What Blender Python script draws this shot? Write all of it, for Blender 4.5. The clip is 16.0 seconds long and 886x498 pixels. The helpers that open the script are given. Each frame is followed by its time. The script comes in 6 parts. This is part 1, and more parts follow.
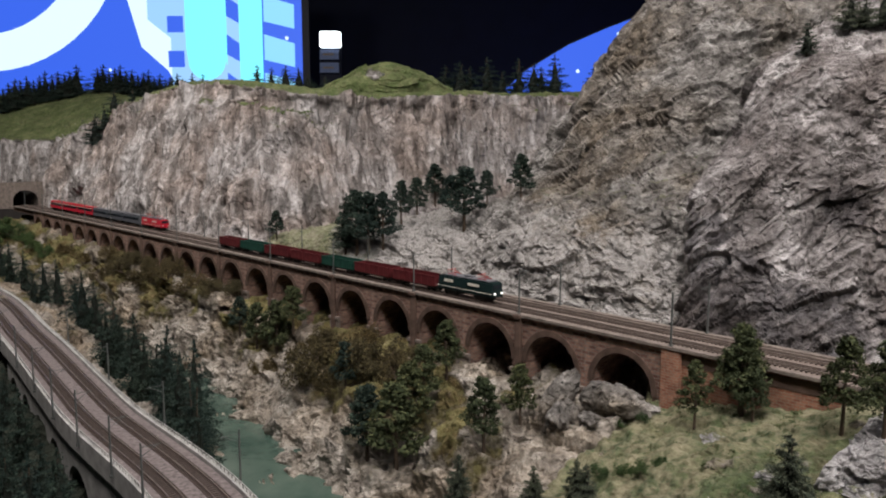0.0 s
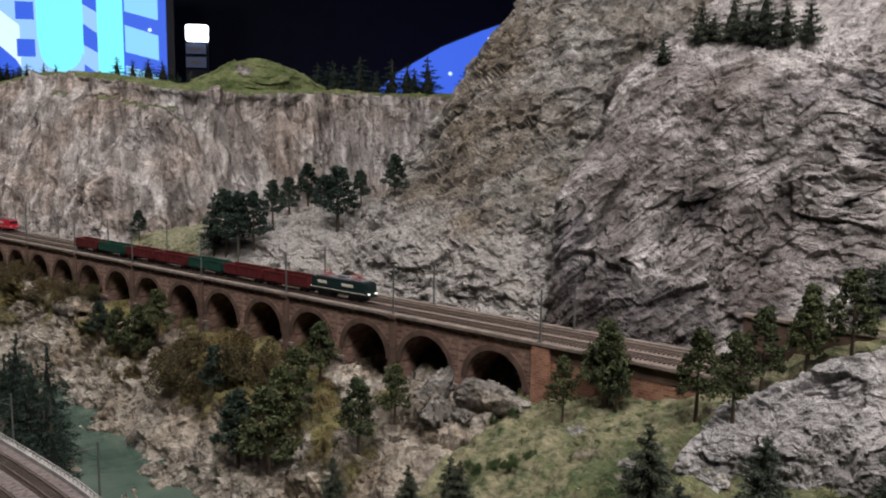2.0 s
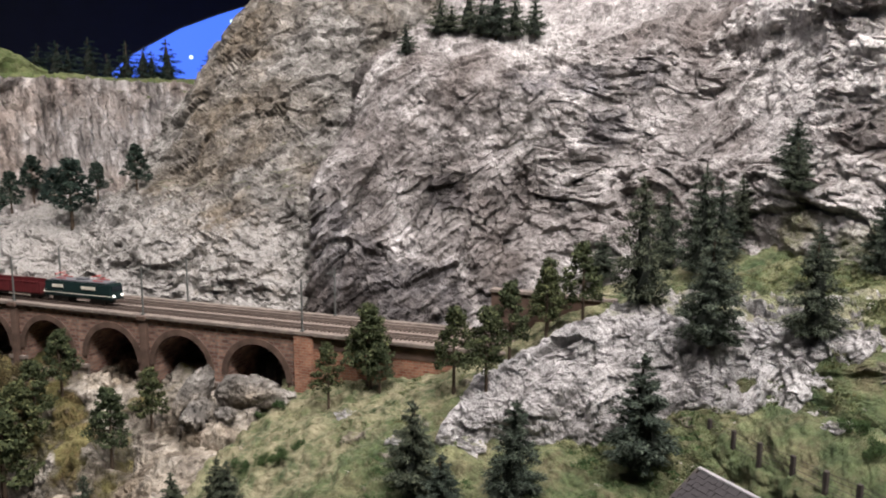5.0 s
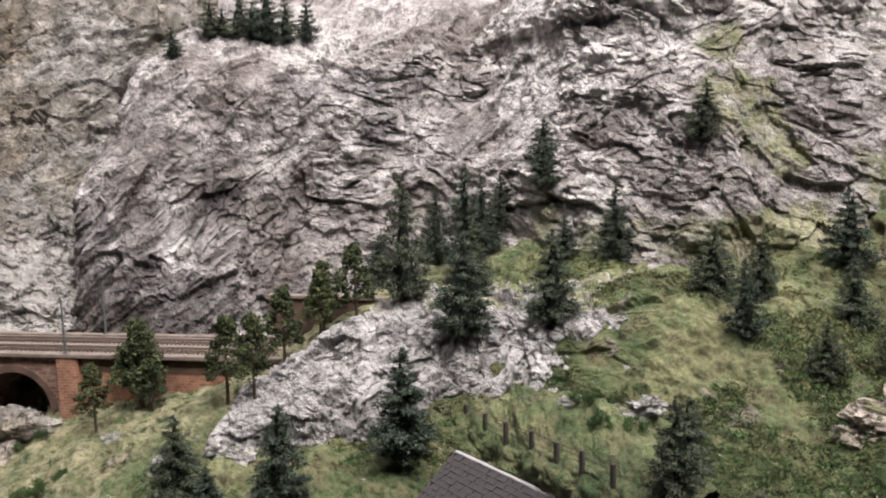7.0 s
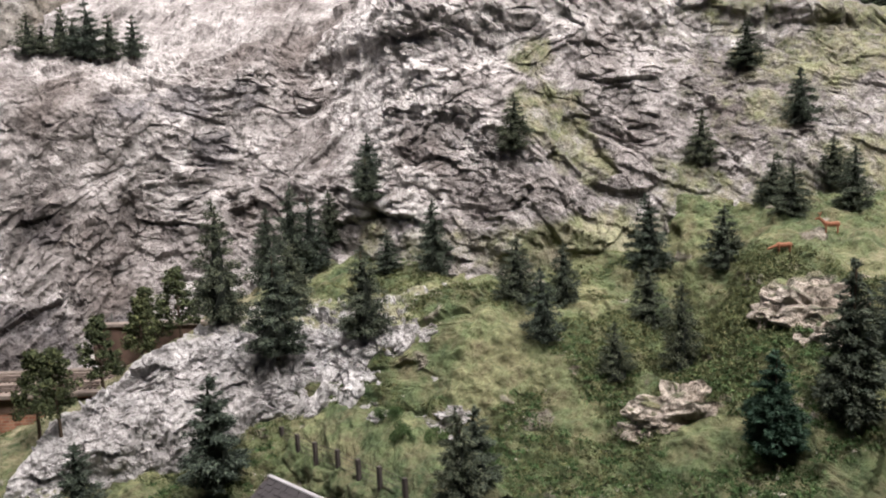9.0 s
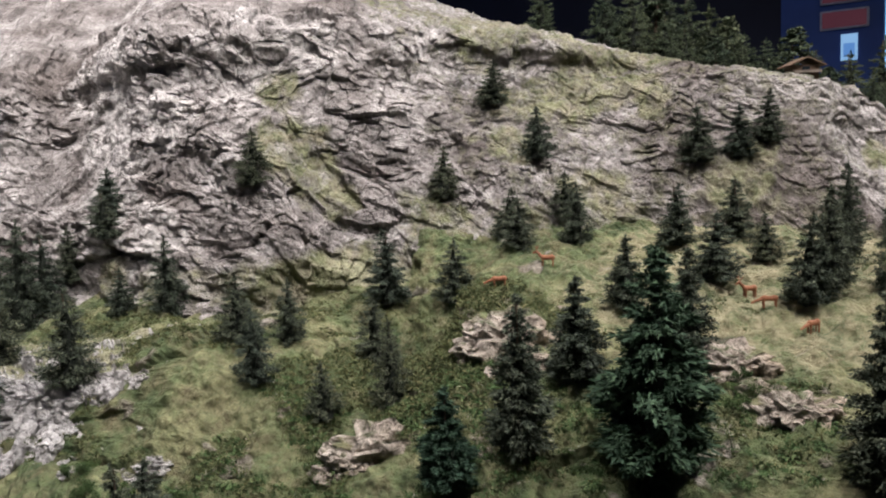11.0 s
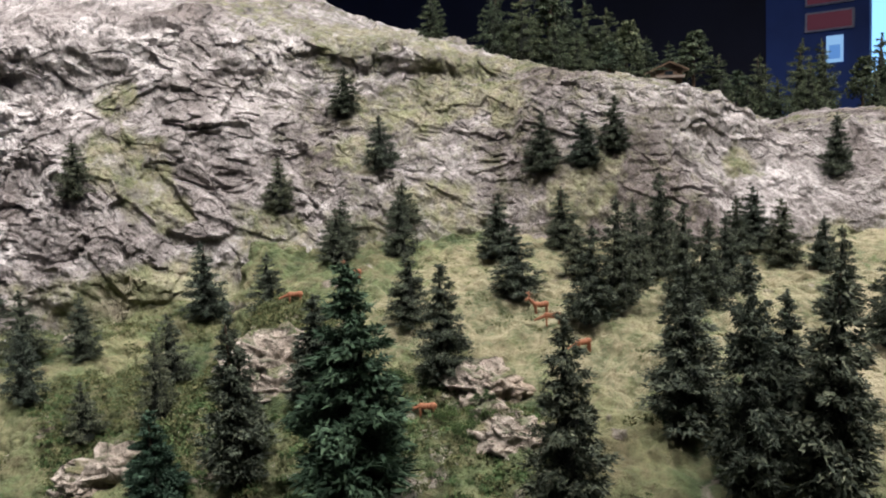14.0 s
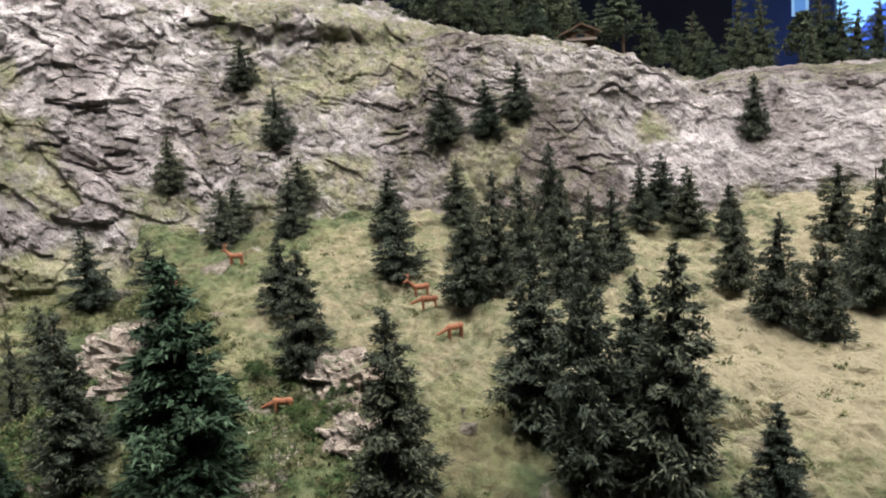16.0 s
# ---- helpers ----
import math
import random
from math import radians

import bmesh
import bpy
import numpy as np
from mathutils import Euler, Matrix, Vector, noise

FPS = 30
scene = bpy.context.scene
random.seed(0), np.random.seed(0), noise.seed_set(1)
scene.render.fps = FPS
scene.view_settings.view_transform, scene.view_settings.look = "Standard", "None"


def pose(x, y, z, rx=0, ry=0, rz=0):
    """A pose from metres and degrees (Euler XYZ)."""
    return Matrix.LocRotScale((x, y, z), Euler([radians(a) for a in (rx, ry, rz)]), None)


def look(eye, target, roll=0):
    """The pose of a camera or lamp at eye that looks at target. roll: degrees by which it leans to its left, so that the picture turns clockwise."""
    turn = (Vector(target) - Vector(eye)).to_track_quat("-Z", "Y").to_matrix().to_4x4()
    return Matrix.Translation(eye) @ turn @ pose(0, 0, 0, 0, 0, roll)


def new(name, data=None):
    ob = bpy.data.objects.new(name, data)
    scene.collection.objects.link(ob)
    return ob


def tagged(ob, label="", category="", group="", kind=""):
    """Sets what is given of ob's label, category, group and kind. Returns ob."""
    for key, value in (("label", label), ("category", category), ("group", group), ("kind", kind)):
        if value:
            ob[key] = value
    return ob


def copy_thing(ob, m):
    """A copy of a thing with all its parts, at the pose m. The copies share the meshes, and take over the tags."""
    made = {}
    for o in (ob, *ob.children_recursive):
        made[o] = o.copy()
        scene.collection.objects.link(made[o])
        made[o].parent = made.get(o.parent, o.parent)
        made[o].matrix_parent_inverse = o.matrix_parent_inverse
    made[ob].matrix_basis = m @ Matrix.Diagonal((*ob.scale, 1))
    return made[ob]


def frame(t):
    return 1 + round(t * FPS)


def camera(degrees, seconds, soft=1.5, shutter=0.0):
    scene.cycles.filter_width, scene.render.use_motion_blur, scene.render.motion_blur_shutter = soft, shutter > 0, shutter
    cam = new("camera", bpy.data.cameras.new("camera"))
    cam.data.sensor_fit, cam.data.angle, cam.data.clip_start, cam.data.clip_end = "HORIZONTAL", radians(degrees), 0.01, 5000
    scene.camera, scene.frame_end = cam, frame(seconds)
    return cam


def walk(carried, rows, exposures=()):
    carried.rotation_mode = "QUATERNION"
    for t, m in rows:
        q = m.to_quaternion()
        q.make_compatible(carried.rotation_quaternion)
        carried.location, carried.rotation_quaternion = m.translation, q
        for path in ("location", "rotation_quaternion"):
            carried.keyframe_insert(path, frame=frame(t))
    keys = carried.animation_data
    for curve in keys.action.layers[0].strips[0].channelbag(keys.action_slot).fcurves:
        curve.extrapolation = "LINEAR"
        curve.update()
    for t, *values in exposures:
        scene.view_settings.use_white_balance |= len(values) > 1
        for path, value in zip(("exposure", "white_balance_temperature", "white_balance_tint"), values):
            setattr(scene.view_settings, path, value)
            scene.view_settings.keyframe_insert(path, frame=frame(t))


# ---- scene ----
import itertools
from mathutils.bvhtree import BVHTree

cam = camera(59.1, 16.0, soft=2.0)
METRES, EYE, TILT, LEAN, TURN = 0.75, 1.5, -7.5, 0.0, 0.0
ROWS = [
    (0.0, 0.0, 0.0, 0.0, 0.0, 0.0, -0.0),
    (0.5, 0.0007, 0.0015, -0.0002, -1.21, 0.04, -0.1),
    (1.0, 0.0018, 0.0029, -0.0006, -3.76, 0.09, -0.21),
    (1.5, 0.0021, 0.0038, -0.0008, -6.48, 0.07, -0.09),
    (2.0, 0.0021, 0.0033, -0.0008, -9.17, -0.0, 0.35),
    (2.5, 0.0027, 0.0043, -0.0008, -11.26, -0.12, 1.26),
    (3.0, 0.0044, 0.0048, -0.0019, -13.79, -0.33, 2.14),
    (5.5, -0.001, -0.01, 0.0031, -30.02, -1.8, 3.86),
    (6.0, 0.0252, -0.0345, 0.0001, -33.18, -2.05, 4.84),
    (6.5, 0.0466, -0.054, -0.0027, -37.16, -2.35, 5.34),
    (7.0, 0.0674, -0.0725, -0.002, -40.17, -2.51, 5.87),
    (7.5, 0.095, -0.0963, -0.0012, -43.08, -2.66, 6.44),
    (8.0, 0.1184, -0.1197, -0.0006, -46.17, -2.74, 6.91),
    (8.5, 0.136, -0.1389, -0.0003, -47.41, -2.86, 7.41),
    (9.0, 0.1579, -0.167, -0.0057, -48.12, -2.78, 8.14),
    (9.5, 0.1949, -0.2085, -0.009, -51.43, -3.06, 8.52),
    (10.0, 0.2433, -0.258, -0.0154, -55.0, -3.13, 8.6),
    (12.5, 0.3862, -0.4461, -0.0385, -59.09, -1.8, 8.82),
    (13.0, 0.4381, -0.5034, -0.0482, -58.65, -1.74, 8.8),
    (13.5, 0.4851, -0.5558, -0.0568, -57.31, -1.59, 8.77),
    (14.0, 0.5204, -0.6005, -0.0642, -56.5, -1.58, 8.9),
    (14.5, 0.5639, -0.626, -0.0684, -56.04, -1.77, 9.2),
    (15.0, 0.5961, -0.6486, -0.0654, -56.32, -2.24, 9.8),
    (15.5, 0.6277, -0.6784, -0.0682, -57.26, -3.18, 10.28),
    (16.0, 0.6488, -0.6983, -0.0683, -57.63, -4.45, 10.48),
]
walk(cam, [(t, pose(0, 0, EYE, TILT, LEAN, TURN) @ pose(METRES * x, METRES * y, METRES * z, 90 + pitch, roll, yaw)) for t, x, y, z, yaw, pitch, roll in ROWS],
     exposures=[(0.0, 0.30), (2.0, 0.20), (3.0, 0.24), (5.5, 1.03), (10.0, 1.07), (12.5, 0.42), (13.5, 0.89), (16.0, 1.08)])

# ---- light: a dark exhibition hall, ceiling spots over the visitors' aisle ----
world = bpy.data.worlds.new("hall")
scene.world = world
world.use_nodes = True
world.node_tree.nodes["Background"].inputs[0].default_value = (0.55, 0.65, 1.0, 1)
world.node_tree.nodes["Background"].inputs[1].default_value = 0.02


def ceiling_lamp(eye, target, watts, size, colour=(1.0, 0.93, 0.84)):
    data = bpy.data.lights.new("ceiling_spot", "AREA")
    data.energy, data.size, data.color = watts, size, colour
    data.spread = radians(140)
    ob = new("ceiling_spot", data)
    ob.matrix_world = look(eye, target)
    return ob


ceiling_lamp((0.2, -0.7, 3.7), (1.0, 0.75, 1.4), 31, 0.45, (1.0, 0.94, 0.93))
ceiling_lamp((0.50, 0.75, 4.0), (0.80, 1.2, 1.5), 27, 0.45, (1.0, 0.94, 0.93))
ceiling_lamp((1.4, -1.4, 3.8), (1.2, -0.1, 1.3), 21, 0.45, (1.0, 0.94, 0.91))
ceiling_lamp((-1.2, 1.2, 3.9), (-1.1, 3.3, 1.4), 36, 0.45, (1.0, 0.94, 0.92))
ceiling_lamp((-2.6, 2.7, 3.9), (-2.1, 4.6, 1.5), 32, 0.45, (1.0, 0.95, 0.92))
ceiling_lamp((3.2, -1.8, 3.8), (2.2, -0.2, 1.55), 27, 0.5, (1.0, 0.95, 0.93))

# ---- materials ----


def material(name, rough=0.8, metal=0.0):
    m = bpy.data.materials.new(name)
    m.use_nodes = True
    b = m.node_tree.nodes["Principled BSDF"]
    b.inputs["Roughness"].default_value, b.inputs["Metallic"].default_value = rough, metal
    b.inputs["Specular IOR Level"].default_value = 0.25
    return m, m.node_tree.nodes, m.node_tree.links, b


def noise_tex(N, L, scale, detail=6.0, rough=0.6, coord="Object"):
    tc, t = N.new("ShaderNodeTexCoord"), N.new("ShaderNodeTexNoise")
    t.inputs["Scale"].default_value, t.inputs["Detail"].default_value, t.inputs["Roughness"].default_value = scale, detail, rough
    L.new(tc.outputs[coord], t.inputs["Vector"])
    return t


def ramp(N, L, fac, stops):
    r = N.new("ShaderNodeValToRGB")
    while len(r.color_ramp.elements) < len(stops):
        r.color_ramp.elements.new(0.5)
    for e, (p, c) in zip(r.color_ramp.elements, stops):
        e.position, e.color = p, (*c, 1)
    L.new(fac, r.inputs[0])
    return r


def mixed(N, L, fac, a, b, blend="MIX"):
    x = N.new("ShaderNodeMix")
    x.data_type, x.blend_type = "RGBA", blend
    for v, s in ((fac, 0), (a, 6), (b, 7)):
        if isinstance(v, (int, float)):
            x.inputs[s].default_value = v
        elif isinstance(v, tuple):
            x.inputs[s].default_value = (*v, 1)
        else:
            L.new(v, x.inputs[s])
    return x.outputs[2]


def bumped(N, L, b, height, strength, distance):
    k = N.new("ShaderNodeBump")
    k.inputs["Strength"].default_value, k.inputs["Distance"].default_value = strength, distance
    L.new(height, k.inputs["Height"])
    L.new(k.outputs[0], b.inputs["Normal"])


def plain(name, colour, rough=0.6, metal=0.0, vary=0.25, scale=60.0):
    m, N, L, b = material(name, rough, metal)
    n = noise_tex(N, L, scale)
    lo, hi = tuple(c * (1 - vary) for c in colour), tuple(min(1, c * (1 + vary)) for c in colour)
    L.new(ramp(N, L, n.outputs[0], [(0.3, lo), (0.7, hi)]).outputs[0], b.inputs["Base Color"])
    return m


def terrain_material(name, rock, grass, bare=(0.27, 0.235, 0.135), grain=1.0, tall=1.0):
    """Rock with stains and grain, turf where the sheet's own "turf" value says so, and sand (in the gorge, painted
    shade) by its "sand" value.
    """
    m, N, L, b = material(name, 0.9)
    big, mid, fine = noise_tex(N, L, 4.0, 5), noise_tex(N, L, 22.0, 8, 0.65), noise_tex(N, L, 140.0, 8, 0.7)
    drawn = N.new("ShaderNodeMapping")
    drawn.inputs["Scale"].default_value = (1, 1, tall)
    L.new(N.new("ShaderNodeTexCoord").outputs["Object"], drawn.inputs[0])
    L.new(drawn.outputs[0], mid.inputs["Vector"])
    c = ramp(N, L, mid.outputs[0], [(0.28, rock[0]), (0.47, rock[1]), (0.72, rock[2])]).outputs[0]
    c = mixed(N, L, ramp(N, L, big.outputs[0], [(0.42, (0, 0, 0)), (0.62, (1, 1, 1))]).outputs[0], c, mixed(N, L, 1.0, c, rock[3], "MULTIPLY"))
    c = mixed(N, L, 0.7, c, ramp(N, L, fine.outputs[0], [(0.25, (0.22, 0.22, 0.22)), (0.75, (0.78, 0.78, 0.78))]).outputs[0], "OVERLAY")
    bent, place = noise_tex(N, L, 26.0 * grain, 5, 0.6), N.new("ShaderNodeMapping")
    place.inputs["Scale"].default_value = (1, 1, tall)
    L.new(N.new("ShaderNodeTexCoord").outputs["Object"], place.inputs[0])
    shift = N.new("ShaderNodeVectorMath")
    shift.operation = "MULTIPLY_ADD"
    L.new(bent.outputs[1], shift.inputs[0])
    shift.inputs[1].default_value = (0.035 / grain,) * 3
    L.new(place.outputs[0], shift.inputs[2])
    relief = None
    for scale, depth in ((34.0 * grain, 0.7), (80.0 * grain, 0.65), (190.0 * grain, 0.5)):
        chip, k = N.new("ShaderNodeTexVoronoi"), N.new("ShaderNodeMath")
        chip.distance = "CHEBYCHEV"
        chip.inputs["Scale"].default_value = scale
        L.new(shift.outputs[0], chip.inputs["Vector"])
        k.operation = "MULTIPLY_ADD"
        L.new(chip.outputs[0], k.inputs[0])
        k.inputs[1].default_value = -depth * (0.8 if grain == 1.0 else 1.15) / scale
        if relief:
            L.new(relief, k.inputs[2])
        else:
            k.inputs[2].default_value = 0.0
        relief = k.outputs[0]
        # each chip is paler at its middle and darker towards its edges
        chip_tone = ramp(N, L, chip.outputs[0], [(0.30, (1.1, 1.1, 1.1)), (0.62, (0.62, 0.61, 0.60))]).outputs[0]
        c = mixed(N, L, 0.32, c, chip_tone, "MULTIPLY")
    g1, g2, g3 = noise_tex(N, L, 12.0, 6, 0.65), noise_tex(N, L, 110.0, 8, 0.75), noise_tex(N, L, 30.0, 6, 0.7)
    g = ramp(N, L, g1.outputs[0], [(0.35, grass[0]), (0.5, grass[1]), (0.62, grass[2])]).outputs[0]
    g = mixed(N, L, ramp(N, L, g3.outputs[0], [(0.45, (0, 0, 0)), (0.65, (1, 1, 1))]).outputs[0], g, grass[3])
    g = mixed(N, L, 0.85, g, ramp(N, L, g2.outputs[0], [(0.3, (0.2, 0.2, 0.2)), (0.72, (0.8, 0.8, 0.8))]).outputs[0], "OVERLAY")

    def grown(attribute):
        a = N.new("ShaderNodeAttribute")
        a.attribute_name = attribute
        k, s = N.new("ShaderNodeMath"), N.new("ShaderNodeMath")
        k.operation, s.operation = "MULTIPLY_ADD", "ADD"
        L.new(noise_tex(N, L, 45.0, 6, 0.7).outputs[0], k.inputs[0])
        k.inputs[1].default_value, k.inputs[2].default_value = 1.2, -0.6
        L.new(a.outputs["Fac"], s.inputs[0])
        L.new(k.outputs[0], s.inputs[1])
        return ramp(N, L, s.outputs[0], [(0.34, (0, 0, 0)), (0.66, (1, 1, 1))]).outputs[0]

    # overhang shade painted into the rock: darkens it by the sheet's own mask
    c = mixed(N, L, grown("painted_shade"), c, mixed(N, L, 1.0, c, (0.42, 0.42, 0.44), "MULTIPLY"))
    c = mixed(N, L, grown("turf"), c, g)
    earth = mixed(N, L, 0.5, bare, ramp(N, L, fine.outputs[0], [(0.3, (0.3, 0.3, 0.3)), (0.7, (0.7, 0.7, 0.7))]).outputs[0], "OVERLAY")
    L.new(mixed(N, L, grown("sand"), c, earth), b.inputs["Base Color"])
    both, kept = N.new("ShaderNodeMath"), N.new("ShaderNodeMix")
    both.operation = "MULTIPLY"
    L.new(fine.outputs[0], both.inputs[0])
    both.inputs[1].default_value = 0.007
    L.new(grown("turf"), kept.inputs[0])
    low = N.new("ShaderNodeMath")
    low.operation = "MULTIPLY"
    L.new(relief, low.inputs[0])
    low.inputs[1].default_value = 0.4
    L.new(relief, kept.inputs[2])
    L.new(low.outputs[0], kept.inputs[3])
    rise = N.new("ShaderNodeMath")
    L.new(kept.outputs[0], rise.inputs[0])
    L.new(both.outputs[0], rise.inputs[1])
    bumped(N, L, b, rise.outputs[0], 1.0, 1.0)
    return m


TURF = ((0.044, 0.070, 0.030), (0.098, 0.122, 0.056), (0.185, 0.188, 0.098), (0.140, 0.126, 0.072))
OCHRE = ((0.075, 0.07, 0.026), (0.15, 0.135, 0.052), (0.24, 0.21, 0.10), (0.14, 0.10, 0.045))
LIME = ((0.105, 0.118, 0.062), (0.180, 0.188, 0.106), (0.265, 0.262, 0.168), (0.26, 0.235, 0.172))
ALPINE = ((0.055, 0.080, 0.026), (0.105, 0.135, 0.050), (0.175, 0.195, 0.085), (0.13, 0.135, 0.065))
GREYS = ((0.16, 0.149, 0.144), (0.36, 0.334, 0.325), (0.68, 0.65, 0.64), (0.40, 0.37, 0.355))
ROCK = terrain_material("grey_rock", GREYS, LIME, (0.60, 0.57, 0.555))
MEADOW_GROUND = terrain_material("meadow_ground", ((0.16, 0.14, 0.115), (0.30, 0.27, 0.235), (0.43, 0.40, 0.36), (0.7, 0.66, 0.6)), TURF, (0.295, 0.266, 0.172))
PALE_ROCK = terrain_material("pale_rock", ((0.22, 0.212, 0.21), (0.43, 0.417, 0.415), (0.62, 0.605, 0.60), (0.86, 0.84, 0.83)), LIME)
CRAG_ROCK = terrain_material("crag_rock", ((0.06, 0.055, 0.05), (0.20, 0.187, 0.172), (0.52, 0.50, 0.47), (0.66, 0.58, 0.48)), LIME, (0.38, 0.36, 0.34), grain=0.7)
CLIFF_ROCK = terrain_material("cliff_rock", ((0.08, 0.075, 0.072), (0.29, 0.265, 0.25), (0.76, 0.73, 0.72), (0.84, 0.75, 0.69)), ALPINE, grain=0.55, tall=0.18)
# its bare colour is near-black: the ravine's shade painted into the ground
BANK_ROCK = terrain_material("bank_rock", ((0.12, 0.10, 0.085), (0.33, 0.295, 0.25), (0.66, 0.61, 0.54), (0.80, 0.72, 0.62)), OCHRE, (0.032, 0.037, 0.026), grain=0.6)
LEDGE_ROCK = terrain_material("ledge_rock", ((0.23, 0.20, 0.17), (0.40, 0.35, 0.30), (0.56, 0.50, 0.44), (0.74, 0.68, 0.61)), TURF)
DARK_WALL = plain("dark_wall_paint", (0.006, 0.008, 0.02), 0.7, 0, 0.2, 3)
BLACK = plain("flat_black", (0.02, 0.02, 0.022), 0.5)

# ---- landforms: sheets lofted through a few guide lines, then broken into rock ----


def hashed(i, k):
    v = np.sin(i[..., 0] * 127.1 + i[..., 1] * 311.7 + i[..., 2] * 74.7 + k * 53.3) * 43758.5453
    return v - np.floor(v)


def vnoise(p):
    """Smooth value noise, 0 to 1."""
    i = np.floor(p)
    f = p - i
    f = f * f * (3 - 2 * f)
    out = 0
    for dx in (0, 1):
        for dy in (0, 1):
            for dz in (0, 1):
                w = (f[..., 0] if dx else 1 - f[..., 0]) * (f[..., 1] if dy else 1 - f[..., 1]) * (f[..., 2] if dz else 1 - f[..., 2])
                out = out + w * hashed(i + np.array([dx, dy, dz]), 0)
    return out


def fractal(p, octaves=4):
    out, amp, tot = 0, 1.0, 0
    for o in range(octaves):
        out, tot = out + amp * vnoise(p * 2 ** o + o * 17.3), tot + amp
        amp *= 0.5
    return out / tot


def facets(p, k=1):
    """Broken rock, -1 to 1: random heights at the corners of a lattice of tetrahedra, flat between them, so that every edge is sharp."""
    i = np.floor(p)
    f = p - i
    order = np.argsort(-f, axis=-1)
    g = np.take_along_axis(f, order, -1)
    corner, out, last = i, hashed(i, k) * (1 - g[..., 0]), None
    for a in range(3):
        corner = corner + np.eye(3)[order[..., a]]
        out = out + hashed(corner, k) * (g[..., a] - (g[..., a + 1] if a < 2 else 0))
    return 2 * out - 1


def spline(points, n, reach=None):
    """n points of a smooth line through the given ones, evenly along its knots; reach: the share of them that the line spends before its last knot."""
    P = np.asarray(points, float)
    P = np.concatenate([[2 * P[0] - P[1]], P, [2 * P[-1] - P[-2]]])
    s = np.linspace(0, len(P) - 3, n)
    if reach:
        m = int(n * reach)
        s = np.concatenate([np.linspace(0, len(P) - 4, m), np.linspace(len(P) - 4, len(P) - 3, n - m + 1)[1:]])
    k = np.minimum(s.astype(int), len(P) - 4)
    f = (s - k).reshape(-1, *([1] * (P.ndim - 1)))
    a, b, c, d = P[k], P[k + 1], P[k + 2], P[k + 3]
    return 0.5 * (2 * b + (c - a) * f + (2 * a - 5 * b + 4 * c - d) * f ** 2 + (3 * b - a - 3 * c + d) * f ** 3)


def normals(G):
    n = np.cross(np.gradient(G, axis=1), np.gradient(G, axis=0))
    return n / (np.linalg.norm(n, axis=-1, keepdims=True) + 1e-12)


def mesh_object(name, verts, faces, mat, parent=None, smooth=False):
    me = bpy.data.meshes.new(name)
    me.from_pydata(verts, [], faces)
    me.materials.append(mat)
    if smooth:
        me.shade_smooth()
    ob = new(name, me)
    ob.parent = parent
    return ob


SHEETS, GRIDS = [], {}


def blocks(p, k):
    """Broken blocks, about -1 to 1: every cell of an uneven lattice has a height and a tilt of its own, with a sharp step to the next."""
    i = np.floor(p - 0.5)
    near, out = np.full(p.shape[:-1], 9.0), np.zeros(p.shape[:-1])
    for corner in itertools.product((0, 1), repeat=3):
        c = i + np.array(corner)
        j = np.stack([hashed(c, k + m) for m in (1, 2, 3)], -1)
        off = p - (c + 0.5 + 0.75 * (j - 0.5))
        far = (off * off).sum(-1)
        new_one = far < near
        v = 1.5 * (hashed(c, k + 4) - 0.5) + 1.5 * ((j[..., ::-1] - 0.5) * off).sum(-1)
        near, out = np.where(new_one, far, near), np.where(new_one, v, out)
    return out


def grained(P, grain, stretch, scales, k, fluted):
    """Carved rock at the places P: blocks drawn out along the direction grain, from coarse to fine."""
    d = np.array(grain, float)
    d /= np.linalg.norm(d)
    e = np.cross(d, (0.3, 0.2, 1.0))
    e /= np.linalg.norm(e)
    q = np.stack([P @ d / stretch, P @ e / 1.3, P @ np.cross(d, e)], -1)
    q = q + 0.05 * (np.stack([fractal(P * 7 + 9.1 * m + k, 2) for m in range(3)], -1) - 0.5)
    out, bent = 0, None
    for j, (size, amp) in enumerate(scales):
        p = q / size + 5.7 + 3.1 * j + 1.7 * k
        if j < 2:
            bent = np.stack([facets(p * 1.1 + 2.3, m) for m in (2, 3, 4)], -1)
        p = p + 0.45 * bent
        out = out + amp * (0.9 * (1 - 0.7 * fluted) * blocks(p, 40 + 7 * j + k) + 0.55 * facets(p * 1.3, 5 + j + k))
        if fluted:
            out = out + fluted * amp * (0.6 - 2.0 * np.abs(facets(p * np.array([0.35, 1.0, 1.0]) + 4.4, 15 + j + k)))
    return out


